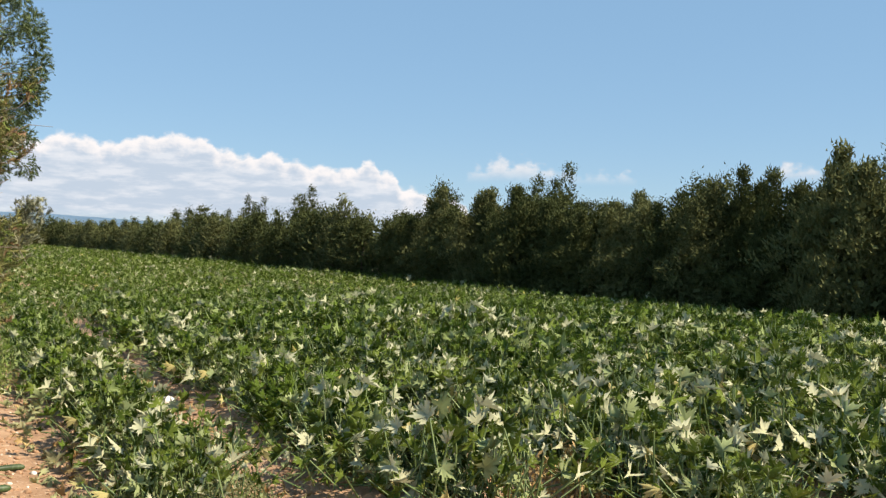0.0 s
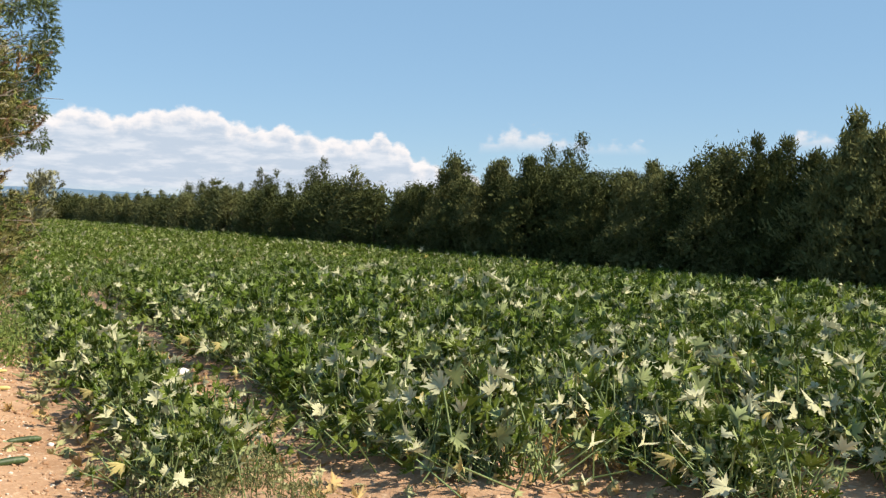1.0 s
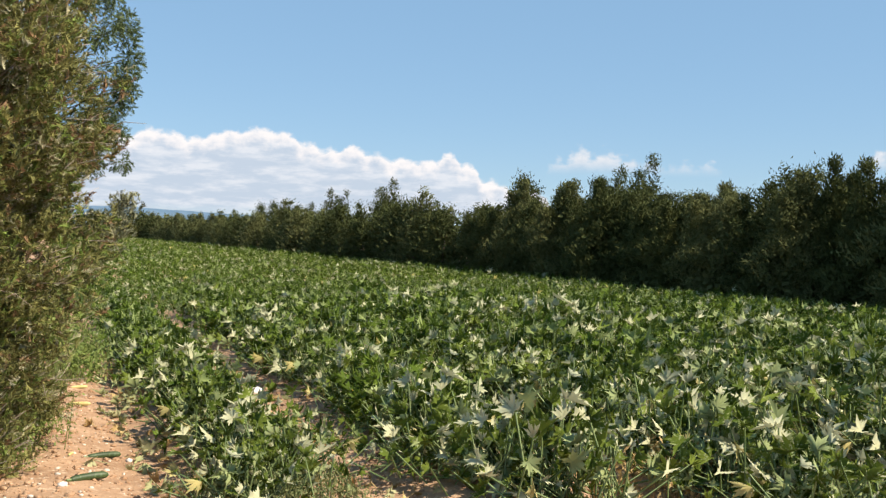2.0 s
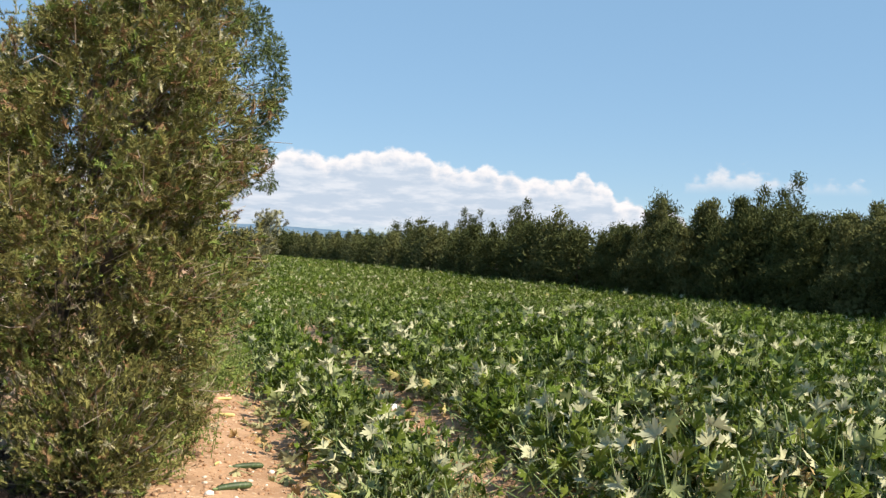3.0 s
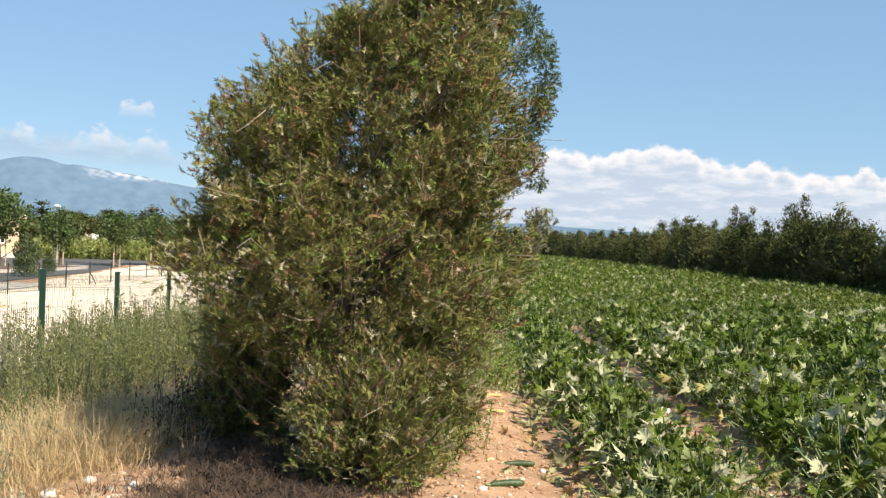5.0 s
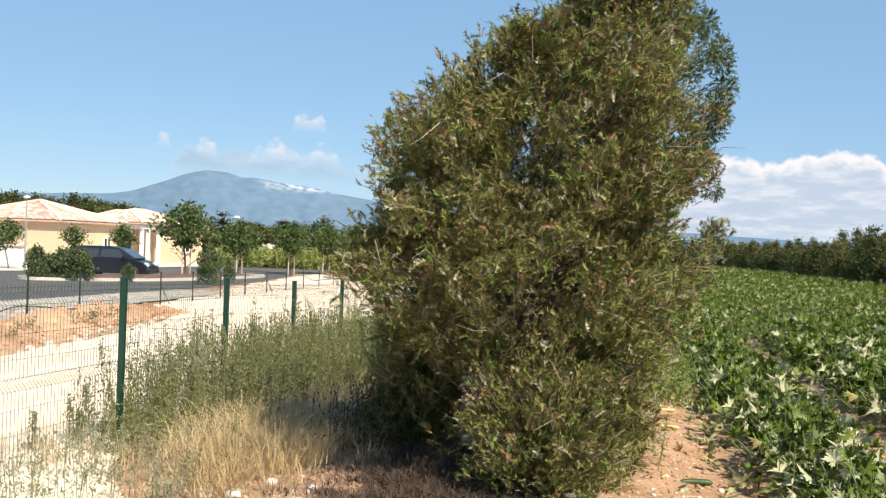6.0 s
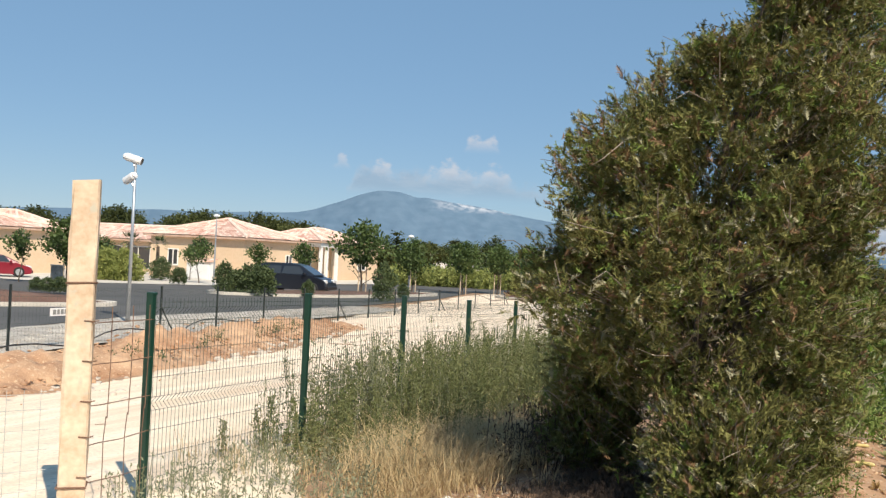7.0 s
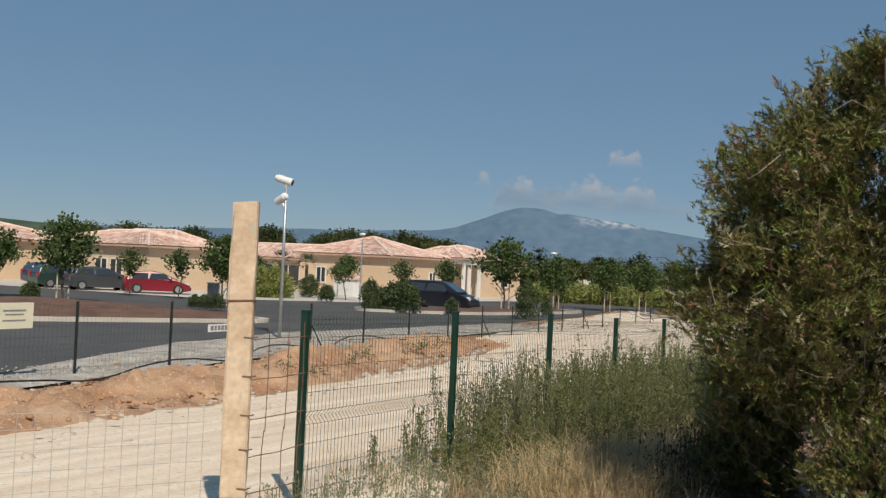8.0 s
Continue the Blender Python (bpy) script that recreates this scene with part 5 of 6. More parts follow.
for sx, sy, sr in ((-2.80, 6.83, 0.060), (-2.66, 7.20, 0.048), (-2.30, 7.05, 0.035), (0.12, 7.05, 0.030), (0.62, 8.05, 0.028), (2.20, 11.1, 0.085)):
    ob = solid("stone", tri_mesh("stone", STONE_V * np.array([sr * 1.3, sr, sr * 0.7]), STONE_F), M_WHITESTONE, "pale limestone lump lying on bare earth", "stone", "loose stones")
    ob.matrix_world = Matrix.Translation((sx, sy, height(sx, sy) + sr * 0.35)) @ Matrix.Rotation(sx * 3, 4, "Z")


def courgette(x, y, turn, length=0.24, yellow=False):
    """A slightly bent fruit with a stub of stalk."""
    r = length * 0.105
    c = thing("courgette", "discarded yellowing courgette lying on the path" if yellow else "discarded dark green courgette lying on the path", "courgette",
              Matrix.Translation((x, y, height(x, y) + r * 0.8)) @ Matrix.Rotation(turn, 4, "Z"), "discarded courgettes")
    s = [0, 0.03, 0.12, 0.35, 0.65, 0.88, 0.97, 1.0]
    q = [0.35, 0.62, 0.80, 0.92, 1.0, 0.95, 0.6, 0.15]
    g = Geo().tube([((t - 0.5) * length, 0.10 * length * (1 - (2 * t - 1) ** 2), 0) for t in s], [r * k for k in q], 10)
    part("fruit", g, M_YELLOW_SKIN if yellow else M_COURGETTE, c, smooth=True)
    part("stalk_stub", Geo().tube([(-0.5 * length - 0.03, -0.005, 0.004), (-0.5 * length + 0.004, 0, 0)], [r * 0.3, r * 0.42], 6), M_PETIOLE, c, "pale cut stalk")
    return c


for cx, cy, ct, cl, cyel in ((0.30, 7.28, 0.35, 0.27, False), (0.44, 8.1, 0.15, 0.25, False), (0.20, 8.05, 1.2, 0.10, True), (0.33, 10.3, -0.1, 0.20, True), (0.36, 11.4, 0.1, 0.17, True)):
    courgette(cx, cy, ct, cl, cyel)


def withered(rng, n, xf, yf, mat, label, size):
    """Fallen courgette leaves."""
    base = np.stack([xf, yf, np.array([height(a, b) for a, b in zip(xf, yf)]) + 0.01], 1)
    leaves, stalks = leaf_heap(rng, base, rng.uniform(0, 6.28, n), rng.uniform(1.1, 1.5, n), rng.uniform(0.03, 0.15, n), rng.uniform(*size, n), LEAVES, 0.004)
    ob = thing("withered_leaves", label, "leaves", (0, 0, 0), kind="stuff")
    part("foliage", tri_mesh("foliage", *leaves), mat, ob)
    part("stem", tri_mesh("stem", *stalks), mat, ob)


withered(pr, 150, np.concatenate([pr.normal(0.88, 0.16, 50), pr.normal(2.15, 0.2, 30), pr.uniform(2.2, 7, 70)]), np.concatenate([pr.uniform(6.2, 15, 50), pr.uniform(5.4, 13, 30), pr.uniform(4.4, 7, 70)]),
         M_DRY_LEAF, "withered yellow and brown courgette leaves on the ground", (0.08, 0.16))
withered(pr, 190, np.concatenate([pr.normal(0.80, 0.14, 110), pr.normal(2.1, 0.2, 40), pr.uniform(2.4, 6, 40)]), np.concatenate([pr.uniform(6.6, 17, 110), pr.uniform(5.6, 16, 40), pr.uniform(5.2, 7.5, 40)]),
         M_LIMP_LEAF, "limp pale courgette leaves lying along the row edge", (0.09, 0.17))


n = 150
stalk_weeds("field_weeds", "feathery green weeds in front of the courgette row", pr, pr.uniform(0.9, 2.0, n), pr.uniform(5.6, 7.0, n), pr.uniform(0.06, 0.22, n), 34, 0.032, M_WEED, 0.7)
n = 60
stalk_weeds("dead_weeds", "withered orange brown weed clump on the soil", pr, pr.normal(4.3, 0.25, n), pr.normal(6.0, 0.2, n), pr.uniform(0.10, 0.28, n), 40, 0.05, M_DRY_LEAF, 0.5)


def flower(x, y, z, turn):
    g = Geo()
    for k in range(5):
        a = turn + k * 1.2566
        c, s = math.cos(a), math.sin(a)
        g.add([(0, 0, 0), (c * 0.02 - s * 0.016, s * 0.02 + c * 0.016, 0.05), (c * 0.055, s * 0.055, 0.085), (c * 0.02 + s * 0.016, s * 0.02 - c * 0.016, 0.05)], [(0, 1, 2, 3)])
    ob = solid("courgette_flower", g, M_FLOWER, "orange yellow courgette flower among the leaves", "flower", "courgette flowers")
    ob.matrix_world = Matrix.Translation((x, y, z))


for k in range(9):
    rx = ROW_X[int(pr.integers(0, 5))]
    fy = float(pr.uniform(6.0, 13))
    flower(rx + float(pr.normal(0, 0.3)), fy, 0.26 + 0.1 * float(pr.random()), k * 0.9)


def juniper_shrub(x, y, h, w, seed, mat, label):
    """A low bushy shrub of sprays, lit in front of the tree's dark foot."""
    rng = rng_of(seed)
    t = thing("juniper_shrub", label, "shrub", (x, y, height(x, y) - 0.02))
    k = 420
    hh = h * rng.random(k) ** 0.8
    a = rng.uniform(0, 6.28, k)
    r = w * np.sqrt(np.clip(1 - (hh / h) ** 2.2, 0.02, 1)) * rng.uniform(0.75, 1.1, k)
    tip = np.stack([np.cos(a) * r, np.sin(a) * r, hh + 0.03], 1)
    root = np.stack([np.cos(a) * r * 0.15, np.sin(a) * r * 0.15, hh * 0.3], 1)
    v, f = rods(root, tip, 0.004)
    part("stem_mass", tri_mesh("stem_mass", v, f), M_TWIG, t, "thin grey brown stems")
    per = 15
    s = rng.random((k, per)) ** 0.5
    pos = (root[:, None] + (tip - root)[:, None] * s[..., None] + rng.normal(0, 0.05, (k, per, 3))).reshape(-1, 3)
    pos[:, 2] = np.maximum(pos[:, 2], 0.01)
    d = np.repeat(tip - root, per, axis=0) * 1.5 + rng.normal(0, 0.5, pos.shape) + np.array([0, 0, 0.3])
    tv, tf = spray(rng, 9, 0.11, 0.022)
    part("crown", tri_mesh("crown", *scatter(tv, tf, basis(d, rng.uniform(0, 6.28, len(pos)), rng.uniform(0.6, 1.3, len(pos))), pos)), mat, t)


juniper_shrub(-0.66, 7.35, 0.92, 0.58, 501, M_CYPRESS, "low green cypress shrub at the foot of the tree")
juniper_shrub(-1.95, 8.9, 1.05, 0.42, 503, M_CYPRESS, "shaded cypress regrowth beside the tree")
# thick litter; its extra dark colour stands in for shade at the tree's foot
n = 1400
blade_clumps("shade_dark_litter", "brown dead twigs and needles under the tree, coloured darker for shade", wr, wr.normal(-1.4, 0.42, n), wr.uniform(6.3, 8.6, n), wr.uniform(0.03, 0.13, n), 13, 0.004, M_SHADED_LITTER, 3.0)

# ---- the estate beyond the fence ----


def spot(yaw, dist, z=-0.6):
    """A place by its bearing to the left of +y, in degrees, and its distance from the field's corner."""
    return (-0.29 - math.sin(radians(yaw)) * dist, 0.21 + math.cos(radians(yaw)) * dist, z)


# second fence along the verge
FAR_X, FAR_TOP = -15.2, 0.80
ROAD_FENCE = thing("mesh_fence", "low dark steel mesh fence along the road verge", "fence", (0, 0, 0))
far_y = [8.53 + 2.5 * k for k in range(18)]
for i, fy in enumerate(far_y):
    z = height(FAR_X, fy) - 0.05
    top = FAR_TOP - 0.018 * max(0, fy - 15)
    p = part("post", Geo().prism([(-0.02, -0.018), (0.02, -0.018), (0.02, 0.018), (-0.02, 0.018)], 0, top - z), M_BLACK_PAINT, ROAD_FENCE)
    p.location = (FAR_X, fy, z)
    part("cap", Geo().box(-0.027, -0.024, top - z, 0.027, 0.024, top - z + 0.02, 0.006), M_BLACK_PAINT, p)
    if i % 4 == 1:
        part("brace", Geo().tube([(0, 0.02, (top - z) * 0.62), (0.05, 0.62, 0.05)], 0.018, 6), M_BLACK_PAINT, p, "slanting steel brace")
for i in range(len(far_y) - 1):
    t0, t1 = (FAR_TOP - 0.018 * max(0, far_y[i + k] - 15) for k in (0, 1))
    mesh_panel(FAR_X, far_y[i], t0 - 0.03, FAR_X, far_y[i + 1], t1 - 0.03, 0.1, 0.2, (0.12, 0.8), 0.0022, M_WIRE, "dark welded mesh", ROAD_FENCE)


def plate(x, y, z, w, h, mat, label, marks):
    """A flat sign hung on the road fence, facing the field, with plain bars for its writing."""
    s = thing("fence_sign", label, "sign", Matrix.Translation((x + 0.03, y, z)) @ Matrix.Rotation(radians(90), 4, "Z"))
    part("plate", Geo().box(-w / 2, -0.006, -h / 2, w / 2, 0.0, h / 2), mat, s)
    for mx, mz, mw, mh in marks:
        part("mark", Geo().box(mx * w - mw * w / 2, -0.012, mz * h - mh * h / 2, mx * w + mw * w / 2, -0.0065, mz * h + mh * h / 2), M_GREY_MARK, s)
    return s


plate(-15.2, 11.98, 0.58, 1.05, 0.46, M_SIGN, "cream warning plate hung on the road fence",
      [(0.12, 0.2, 0.45, 0.06), (0.12, 0.05, 0.36, 0.05), (0.12, -0.18, 0.45, 0.05)])
tri = Geo().add([(-0.44, -0.014, -0.14), (-0.20, -0.014, -0.14), (-0.32, -0.014, 0.14), (-0.44, -0.008, -0.14), (-0.20, -0.008, -0.14), (-0.32, -0.008, 0.14)],
                [(0, 1, 2), (5, 4, 3), (0, 3, 4, 1), (1, 4, 5, 2), (2, 5, 3, 0)])
part("warning_triangle", tri, M_BLACK, bpy.data.objects["fence_sign"], "black triangle outline")
plate(-15.2, 17.5, 0.20, 0.72, 0.17, M_CASE, "small white maker's plate on the road fence", [(-0.32, 0, 0.13, 0.6), (-0.16, 0, 0.1, 0.6), (0.0, 0, 0.12, 0.6), (0.16, 0, 0.12, 0.6), (0.32, 0, 0.12, 0.6)])

# black hoses over the mound
for k, (ya, yb, off) in enumerate(((9.0, 15.5, -1.0), (15.0, 21.0, -1.1), (20.0, 27.5, -0.9))):
    pts = []
    for s in np.linspace(0, 1, 14):
        yy = ya + (yb - ya) * s
        xx = -11.9 - 2.6 * smooth(yy, 8, 28) + off + 0.25 * math.sin(s * 7 + k)
        pts.append((xx, yy, height(xx, yy) + 0.30 + 0.10 * math.sin(s * 9 + 2 * k)))
    solid("hose", Geo().tube(pts, 0.015, 6), M_BLACK, "black plastic pipe lying along the earth heap", "pipe", "pipes on the heap")


def camera_mast(x, y):
    z0 = -0.6
    m = thing("camera_mast", "galvanised mast with two white surveillance cameras", "camera mast", (x, y, z0))
    part("base_plate", Geo().box(-0.16, -0.16, 0, 0.16, 0.16, 0.05, 0.01), M_GALV, m)
    part("pole", Geo().tube([(0, 0, 0.03), (0, 0, 2.6), (0, 0, 4.75)], [0.06, 0.045, 0.034], 12), M_GALV, m, smooth=True)
    for zz, turn, tilt, ln, off in ((4.78, -0.15, -0.28, 0.48, -0.10), (4.22, 2.45, -0.42, 0.40, -0.16)):
        r = Matrix.Translation((off, 0.0, zz)) @ Matrix.Rotation(turn + radians(28), 4, "Z") @ Matrix.Rotation(-tilt, 4, "Y")
        def along(a, b):
            return [tuple(r @ Vector((q, 0, 0))) for q in (a, a + 0.03, b - 0.02, b)]
        g = Geo().tube(along(-ln / 2 - 0.05, ln / 2), [0.05, 0.09, 0.095, 0.095], 14)
        cam_body = part("housing", g, M_CASE, m, "white camera housing with sun shield")
        part("shield", Geo().tube(along(-ln / 2 + 0.03, ln / 2 + 0.03), [0.10, 0.118, 0.118, 0.11], 14), M_CASE, cam_body)
        part("lens_window", Geo().tube(along(ln / 2 - 0.04, ln / 2 + 0.045), [0.1, 0.1, 0.1, 0.09], 14), M_BLACK, cam_body, "black lens window")
        part("bracket", Geo().tube([(0, 0, zz - 0.28), (off * 0.6, 0, zz - 0.16), (off, 0, zz - 0.06)], 0.028, 6), M_GALV, m)
    return m


camera_mast(-18.56, 24.15)


def street_lamp(p, h):
    s = thing("street_lamp", "slender pale street lamp", "street lamp", p, "street lamps")
    part("pole", Geo().tube([(0, 0, 0), (0, 0, h)], [0.06, 0.035], 8), M_GALV, s)
    part("lantern", Geo().tube([(0, 0, h), (0, 0, h + 0.08), (0, 0, h + 0.16), (0, 0, h + 0.2)], [0.06, 0.2, 0.17, 0.03], 10), M_CASE, s)


street_lamp(spot(32.9, 61), 4.1)
street_lamp(spot(21.9, 63), 3.5)

# ---- bungalows ----


def tiled_slope(g, a, b, c, d, rng, row=0.40, col=0.25):
    """Clay tiles on the slope a-b (eave) to d-c (ridge); each tile is a shallow arch of its own."""
    a, b, c, d = (Vector(q) for q in (a, b, c, d))
    n = (b - a).cross(d - a).normalized()
    rows = max(2, int((d - a + c - b).length / 2 / row))
    for j in range(rows):
        s0, s1 = j / rows, min(1.0, (j + 1.12) / rows)
        l0, r0, l1, r1 = a.lerp(d, s0), b.lerp(c, s0), a.lerp(d, s1), b.lerp(c, s1)
        k = max(1, int((r0 - l0).length / col))
        for i in range(k):
            u0, u1 = i / k, (i + 1) / k
            lift, low = n * (0.055 + rng.random() * 0.02), n * 0.02
            p = [l0.lerp(r0, u0) + low, l0.lerp(r0, (u0 + u1) / 2) + lift, l0.lerp(r0, u1) + low, l1.lerp(r1, u1), l1.lerp(r1, (u0 + u1) / 2) + n * 0.03, l1.lerp(r1, u0)]
            g.add(p, [(0, 1, 4, 5), (1, 2, 3, 4)])


def hip_roof(name, parent, x0, y0, x1, y1, z, rise, seed, over=0.45):
    rng = rng_of(seed)
    x0, y0, x1, y1 = x0 - over, y0 - over, x1 + over, y1 + over
    w, l = x1 - x0, y1 - y0
    if w < l:
        r0, r1 = ((x0 + x1) / 2, y0 + w / 2, z + rise), ((x0 + x1) / 2, y1 - w / 2, z + rise)
        sides = [((x1, y0), (x1, y1), r1, r0), ((x0, y1), (x0, y0), r0, r1), ((x0, y0), (x1, y0), r0, r0), ((x1, y1), (x0, y1), r1, r1)]
    else:
        r0, r1 = (x0 + l / 2, (y0 + y1) / 2, z + rise), (x1 - l / 2, (y0 + y1) / 2, z + rise)
        sides = [((x0, y0), (x1, y0), r1, r0), ((x1, y1), (x0, y1), r0, r1), ((x1, y0), (x1, y1), r1, r1), ((x0, y1), (x0, y0), r0, r0)]
    deck = Geo()
    g = Geo()
    for e0, e1, c, d in sides:
        a, b = (*e0, z), (*e1, z)
        deck.add([a, b, c, d], [(0, 1, 2, 3)] if c != d else [(0, 1, 2)])
        tiled_slope(g, a, b, c, d, rng)
    deck.box(x0 + 0.03, y0 + 0.03, z - 0.16, x1 - 0.03, y1 - 0.03, z - 0.02)
    roof = part("roof", deck, M_EAVE, parent, "low hipped roof with eaves")
    part("tile_covering", g, M_TILE, roof, "pale pink and terracotta clay tiles")
    ridge = Geo()
    corners = [((x0, y0), r0), ((x1, y1), r1), ((x1, y0), r0 if w < l else r1), ((x0, y1), r1 if w < l else r0)]
    for c, r in corners + [(None, None)]:
        a, b = (Vector((*c, z)), Vector(r)) if c else (Vector(r0), Vector(r1))
        if (b - a).length > 0.3:
            ridge.tube([a + Vector((0, 0, 0.06)), b + Vector((0, 0, 0.06))], 0.11, 6)
    part("ridge_capping", ridge, M_TILE, roof)
    return roof


def window(parent, x, y, z, w, h, face, door=False):
    """A framed window on a wall that faces -y ('s') or +x ('e')."""
    r = Matrix.Translation((x, y, z)) @ Matrix.Rotation(radians(90 if face == "e" else 0), 4, "Z")
    win = part("door" if door else "window", Geo().box(-w / 2, -0.06, 0, w / 2, -0.003, 0.07, 0, r).box(-w / 2, -0.06, h - 0.07, w / 2, -0.003, h, 0, r)
               .box(-w / 2, -0.06, 0.07, -w / 2 + 0.07, -0.003, h - 0.07, 0, r).box(w / 2 - 0.07, -0.06, 0.07, w / 2, -0.003, h - 0.07, 0, r)
               .box(-0.035, -0.055, 0.07, 0.035, -0.003, h - 0.07, 0, r), M_WHITE, parent, "white framed glazing")
    for s in (-1, 1):
        c = s * w / 4
        part("pane", Geo().box(c - w / 4 + 0.05, -0.03, 0.07, c + w / 4 - 0.05, -0.004, h - 0.07, 0, r), M_PANE, win, "dark reflecting glass")
    if not door:
        part("sill", Geo().box(-w / 2 - 0.08, -0.12, -0.07, w / 2 + 0.08, -0.003, -0.003, 0, r), M_CONCRETE, win)
    return win


def bungalow(x0, y0, x1, y1, rise, seed, openings, wall_h=2.95, wings=()):
    """A single storey house with rendered walls and a tiled roof. Openings: (face, position along the wall, sill, width, height, door)."""
    z = -0.6
    h = thing("bungalow", "single storey ochre rendered bungalow with pale clay tile roof", "house", (0, 0, 0), "bungalows of the estate")
    g = Geo()
    t = 0.3
    for bx in ((x0, y0, x1, y0 + t), (x0, y1 - t, x1, y1), (x0, y0 + t, x0 + t, y1 - t), (x1 - t, y0 + t, x1, y1 - t)):
        g.box(bx[0], bx[1], z - 0.1, bx[2], bx[3], z + wall_h)
    part("wall", g, M_RENDER, h, "smooth ochre render")
    hip_roof("roof", h, x0, y0, x1, y1, z + wall_h + 0.16, rise, seed)
    for face, pos, sill, w, hh, door in openings:
        window(h, pos if face == "s" else x1, y0 if face == "s" else pos, z + sill, w, hh, face, door)
    return h


bungalow(-45.6, 61.7, -37.7, 70.0, 1.35, 1, [("s", -43.6, 0.9, 0.9, 1.2, False), ("e", 68.2, 0.9, 1.0, 1.1, False)])
bungalow(-44.6, 74.6, -37.2, 84.0, 1.25, 2, [("e", 80.5, 0.9, 1.6, 1.2, False)])
bungalow(-58.0, 48.5, -48.1, 55.0, 0.95, 3, [("s", -50.9, 0.85, 1.15, 1.2, False), ("s", -52.3, 0.85, 1.15, 1.2, False), ("s", -55.6, 0.9, 1.0, 1.1, False)], 2.85)
bungalow(-62.0, 68.0, -47.0, 75.0, 1.15, 4, [("s", -54.2, 0.3, 2.4, 1.8, True), ("s", -51.4, 0.3, 2.4, 1.8, True), ("s", -58.0, 0.9, 2.0, 1.2, False)], 2.5)
bungalow(-75.5, 48.0, -63.5, 56.5, 1.2, 5, [("s", -65.5, 0.9, 1.2, 1.2, False), ("s", -69.0, 0.1, 1.1, 2.1, True)])
bungalow(-66.0, 59.5, -56.0, 65.0, 1.3, 6, [])


def entrance():
    """The glazed entrance with white columns between the two wings."""
    e = thing("entrance_porch", "glazed entrance porch with white columns and tiled roof", "porch", (0, 0, 0))
    z = -0.6
    for y in (71.0, 72.0, 73.8):
        part("column", Geo().box(-36.5, y - 0.13, z, -36.24, y + 0.13, z + 2.75, 0.02), M_WHITE, e, "square white column")
    part("wall", Geo().box(-41.0, 70.1, z, -38.4, 74.5, z + 3.0), M_RENDER, e)
    part("beam", Geo().box(-38.4, 70.6, z + 2.75, -36.2, 74.1, z + 3.05), M_WHITE, e)
    window(e, -38.4, 72.2, z + 0.05, 2.0, 2.4, "e", True)
    hip_roof("roof", e, -41.2, 70.5, -36.2, 74.2, z + 3.25, 0.8, 9, 0.2)


entrance()


def meter_cabinet(x, y):
    c = thing("meter_cabinet", "white rendered meter cabinet with a small tiled lid", "cabinet", (x, y, -0.6))
    part("body", Geo().box(-0.95, -0.35, 0, 0.95, 0.35, 1.25, 0.02), M_WHITE, c)
    part("door", Geo().box(-0.85, -0.375, 0.12, 0.85, -0.352, 1.1), M_CASE, c)
    g = Geo()
    tiled_slope(g, (-1.1, -0.5, 1.27), (1.1, -0.5, 1.27), (1.1, 0.45, 1.5), (-1.1, 0.45, 1.5), rng_of(3))
    part("tiled_lid", g, M_TILE, c)


meter_cabinet(-39.8, 59.6)


def white_shed(x, y):
    s = thing("white_building", "low white building behind the reeds", "building", (x, y, -0.6))
    part("wall", Geo().box(-5, -3, 0, 5, 3, 2.6), M_WHITE, s)
    part("roof", Geo().prism([(-5.3, -3.3), (5.3, -3.3), (5.3, 3.3), (-5.3, 3.3)], 2.6, 2.8), M_CONCRETE, s)


white_shed(-39.0, 108.0)

# ---- planting of the estate ----
STREET = [tree_meshes(400 + i, 3.9, widen(ROUND, 1.28), 230, 12, 0.13, 0.17, 0.06, low=1.65, lump=0.75, shell=0.5, limbs_n=12) for i in range(3)]
SMALL = [tree_meshes(410 + i, 2.6, widen(ROUND, 0.62), 90, 11, 0.10, 0.14, 0.035, low=1.3, lump=0.8, shell=0.5) for i in range(2)]
BUSH = [tree_meshes(420 + i, 1.4, widen(BUSHY, 0.72), 210, 11, 0.08, 0.12, 0.03, low=0.0, lump=0.4) for i in range(2)]
PINE = [tree_meshes(430 + i, 5.2, [(0, 0.4), (0.3, 1.3), (0.6, 2.1), (0.85, 1.7), (1.0, 0.3)], 240, 22, 0.24, 0.2, 0.14, low=1.8, lump=0.4) for i in range(2)]
sr = rng_of(88)
for yaw, dist, s, k in ((49.0, 48.5, 1.0, 0), (40.6, 50, 0.84, 1), (24.6, 57, 1.05, 2), (21.7, 62, 0.86, 0), (18.8, 66, 0.86, 1), (16.8, 69, 0.86, 2), (14.9, 74, 0.9, 0),
                         (12.5, 78, 1.0, 1), (52.5, 52, 0.85, 1)):
    plant_tree(STREET[k], "street_tree", "young round headed street tree with bare lower trunk", "tree", *spot(yaw, dist), (s, s), sr.uniform(0, 6.28), M_PLANE_TREE, "young street trees")
for tree in [ob for ob in bpy.data.objects if ob.name.startswith("street_tree")]:
    for side in (-1, 1):
        part("stake", Geo().tube([(side * 0.28, 0.05, -0.05), (side * 0.27, 0.05, 1.75)], 0.04, 6), M_TIMBER, tree, "pale round timber stake")
for yaw, dist, s in ((45.6, 58, 0.95), (43.0, 56, 1.05), (33.7, 64, 1.12), (30.5, 66, 0.98), (28.0, 64, 1.05), (34.2, 69, 0.9), (38.8, 66, 1.0)):
    plant_tree(SMALL[int(sr.integers(0, 2))], "street_tree", "small newly planted tree in the front garden", "tree", *spot(yaw, dist), (s, s), sr.uniform(0, 6.28), M_PLANE_TREE, "newly planted garden trees")
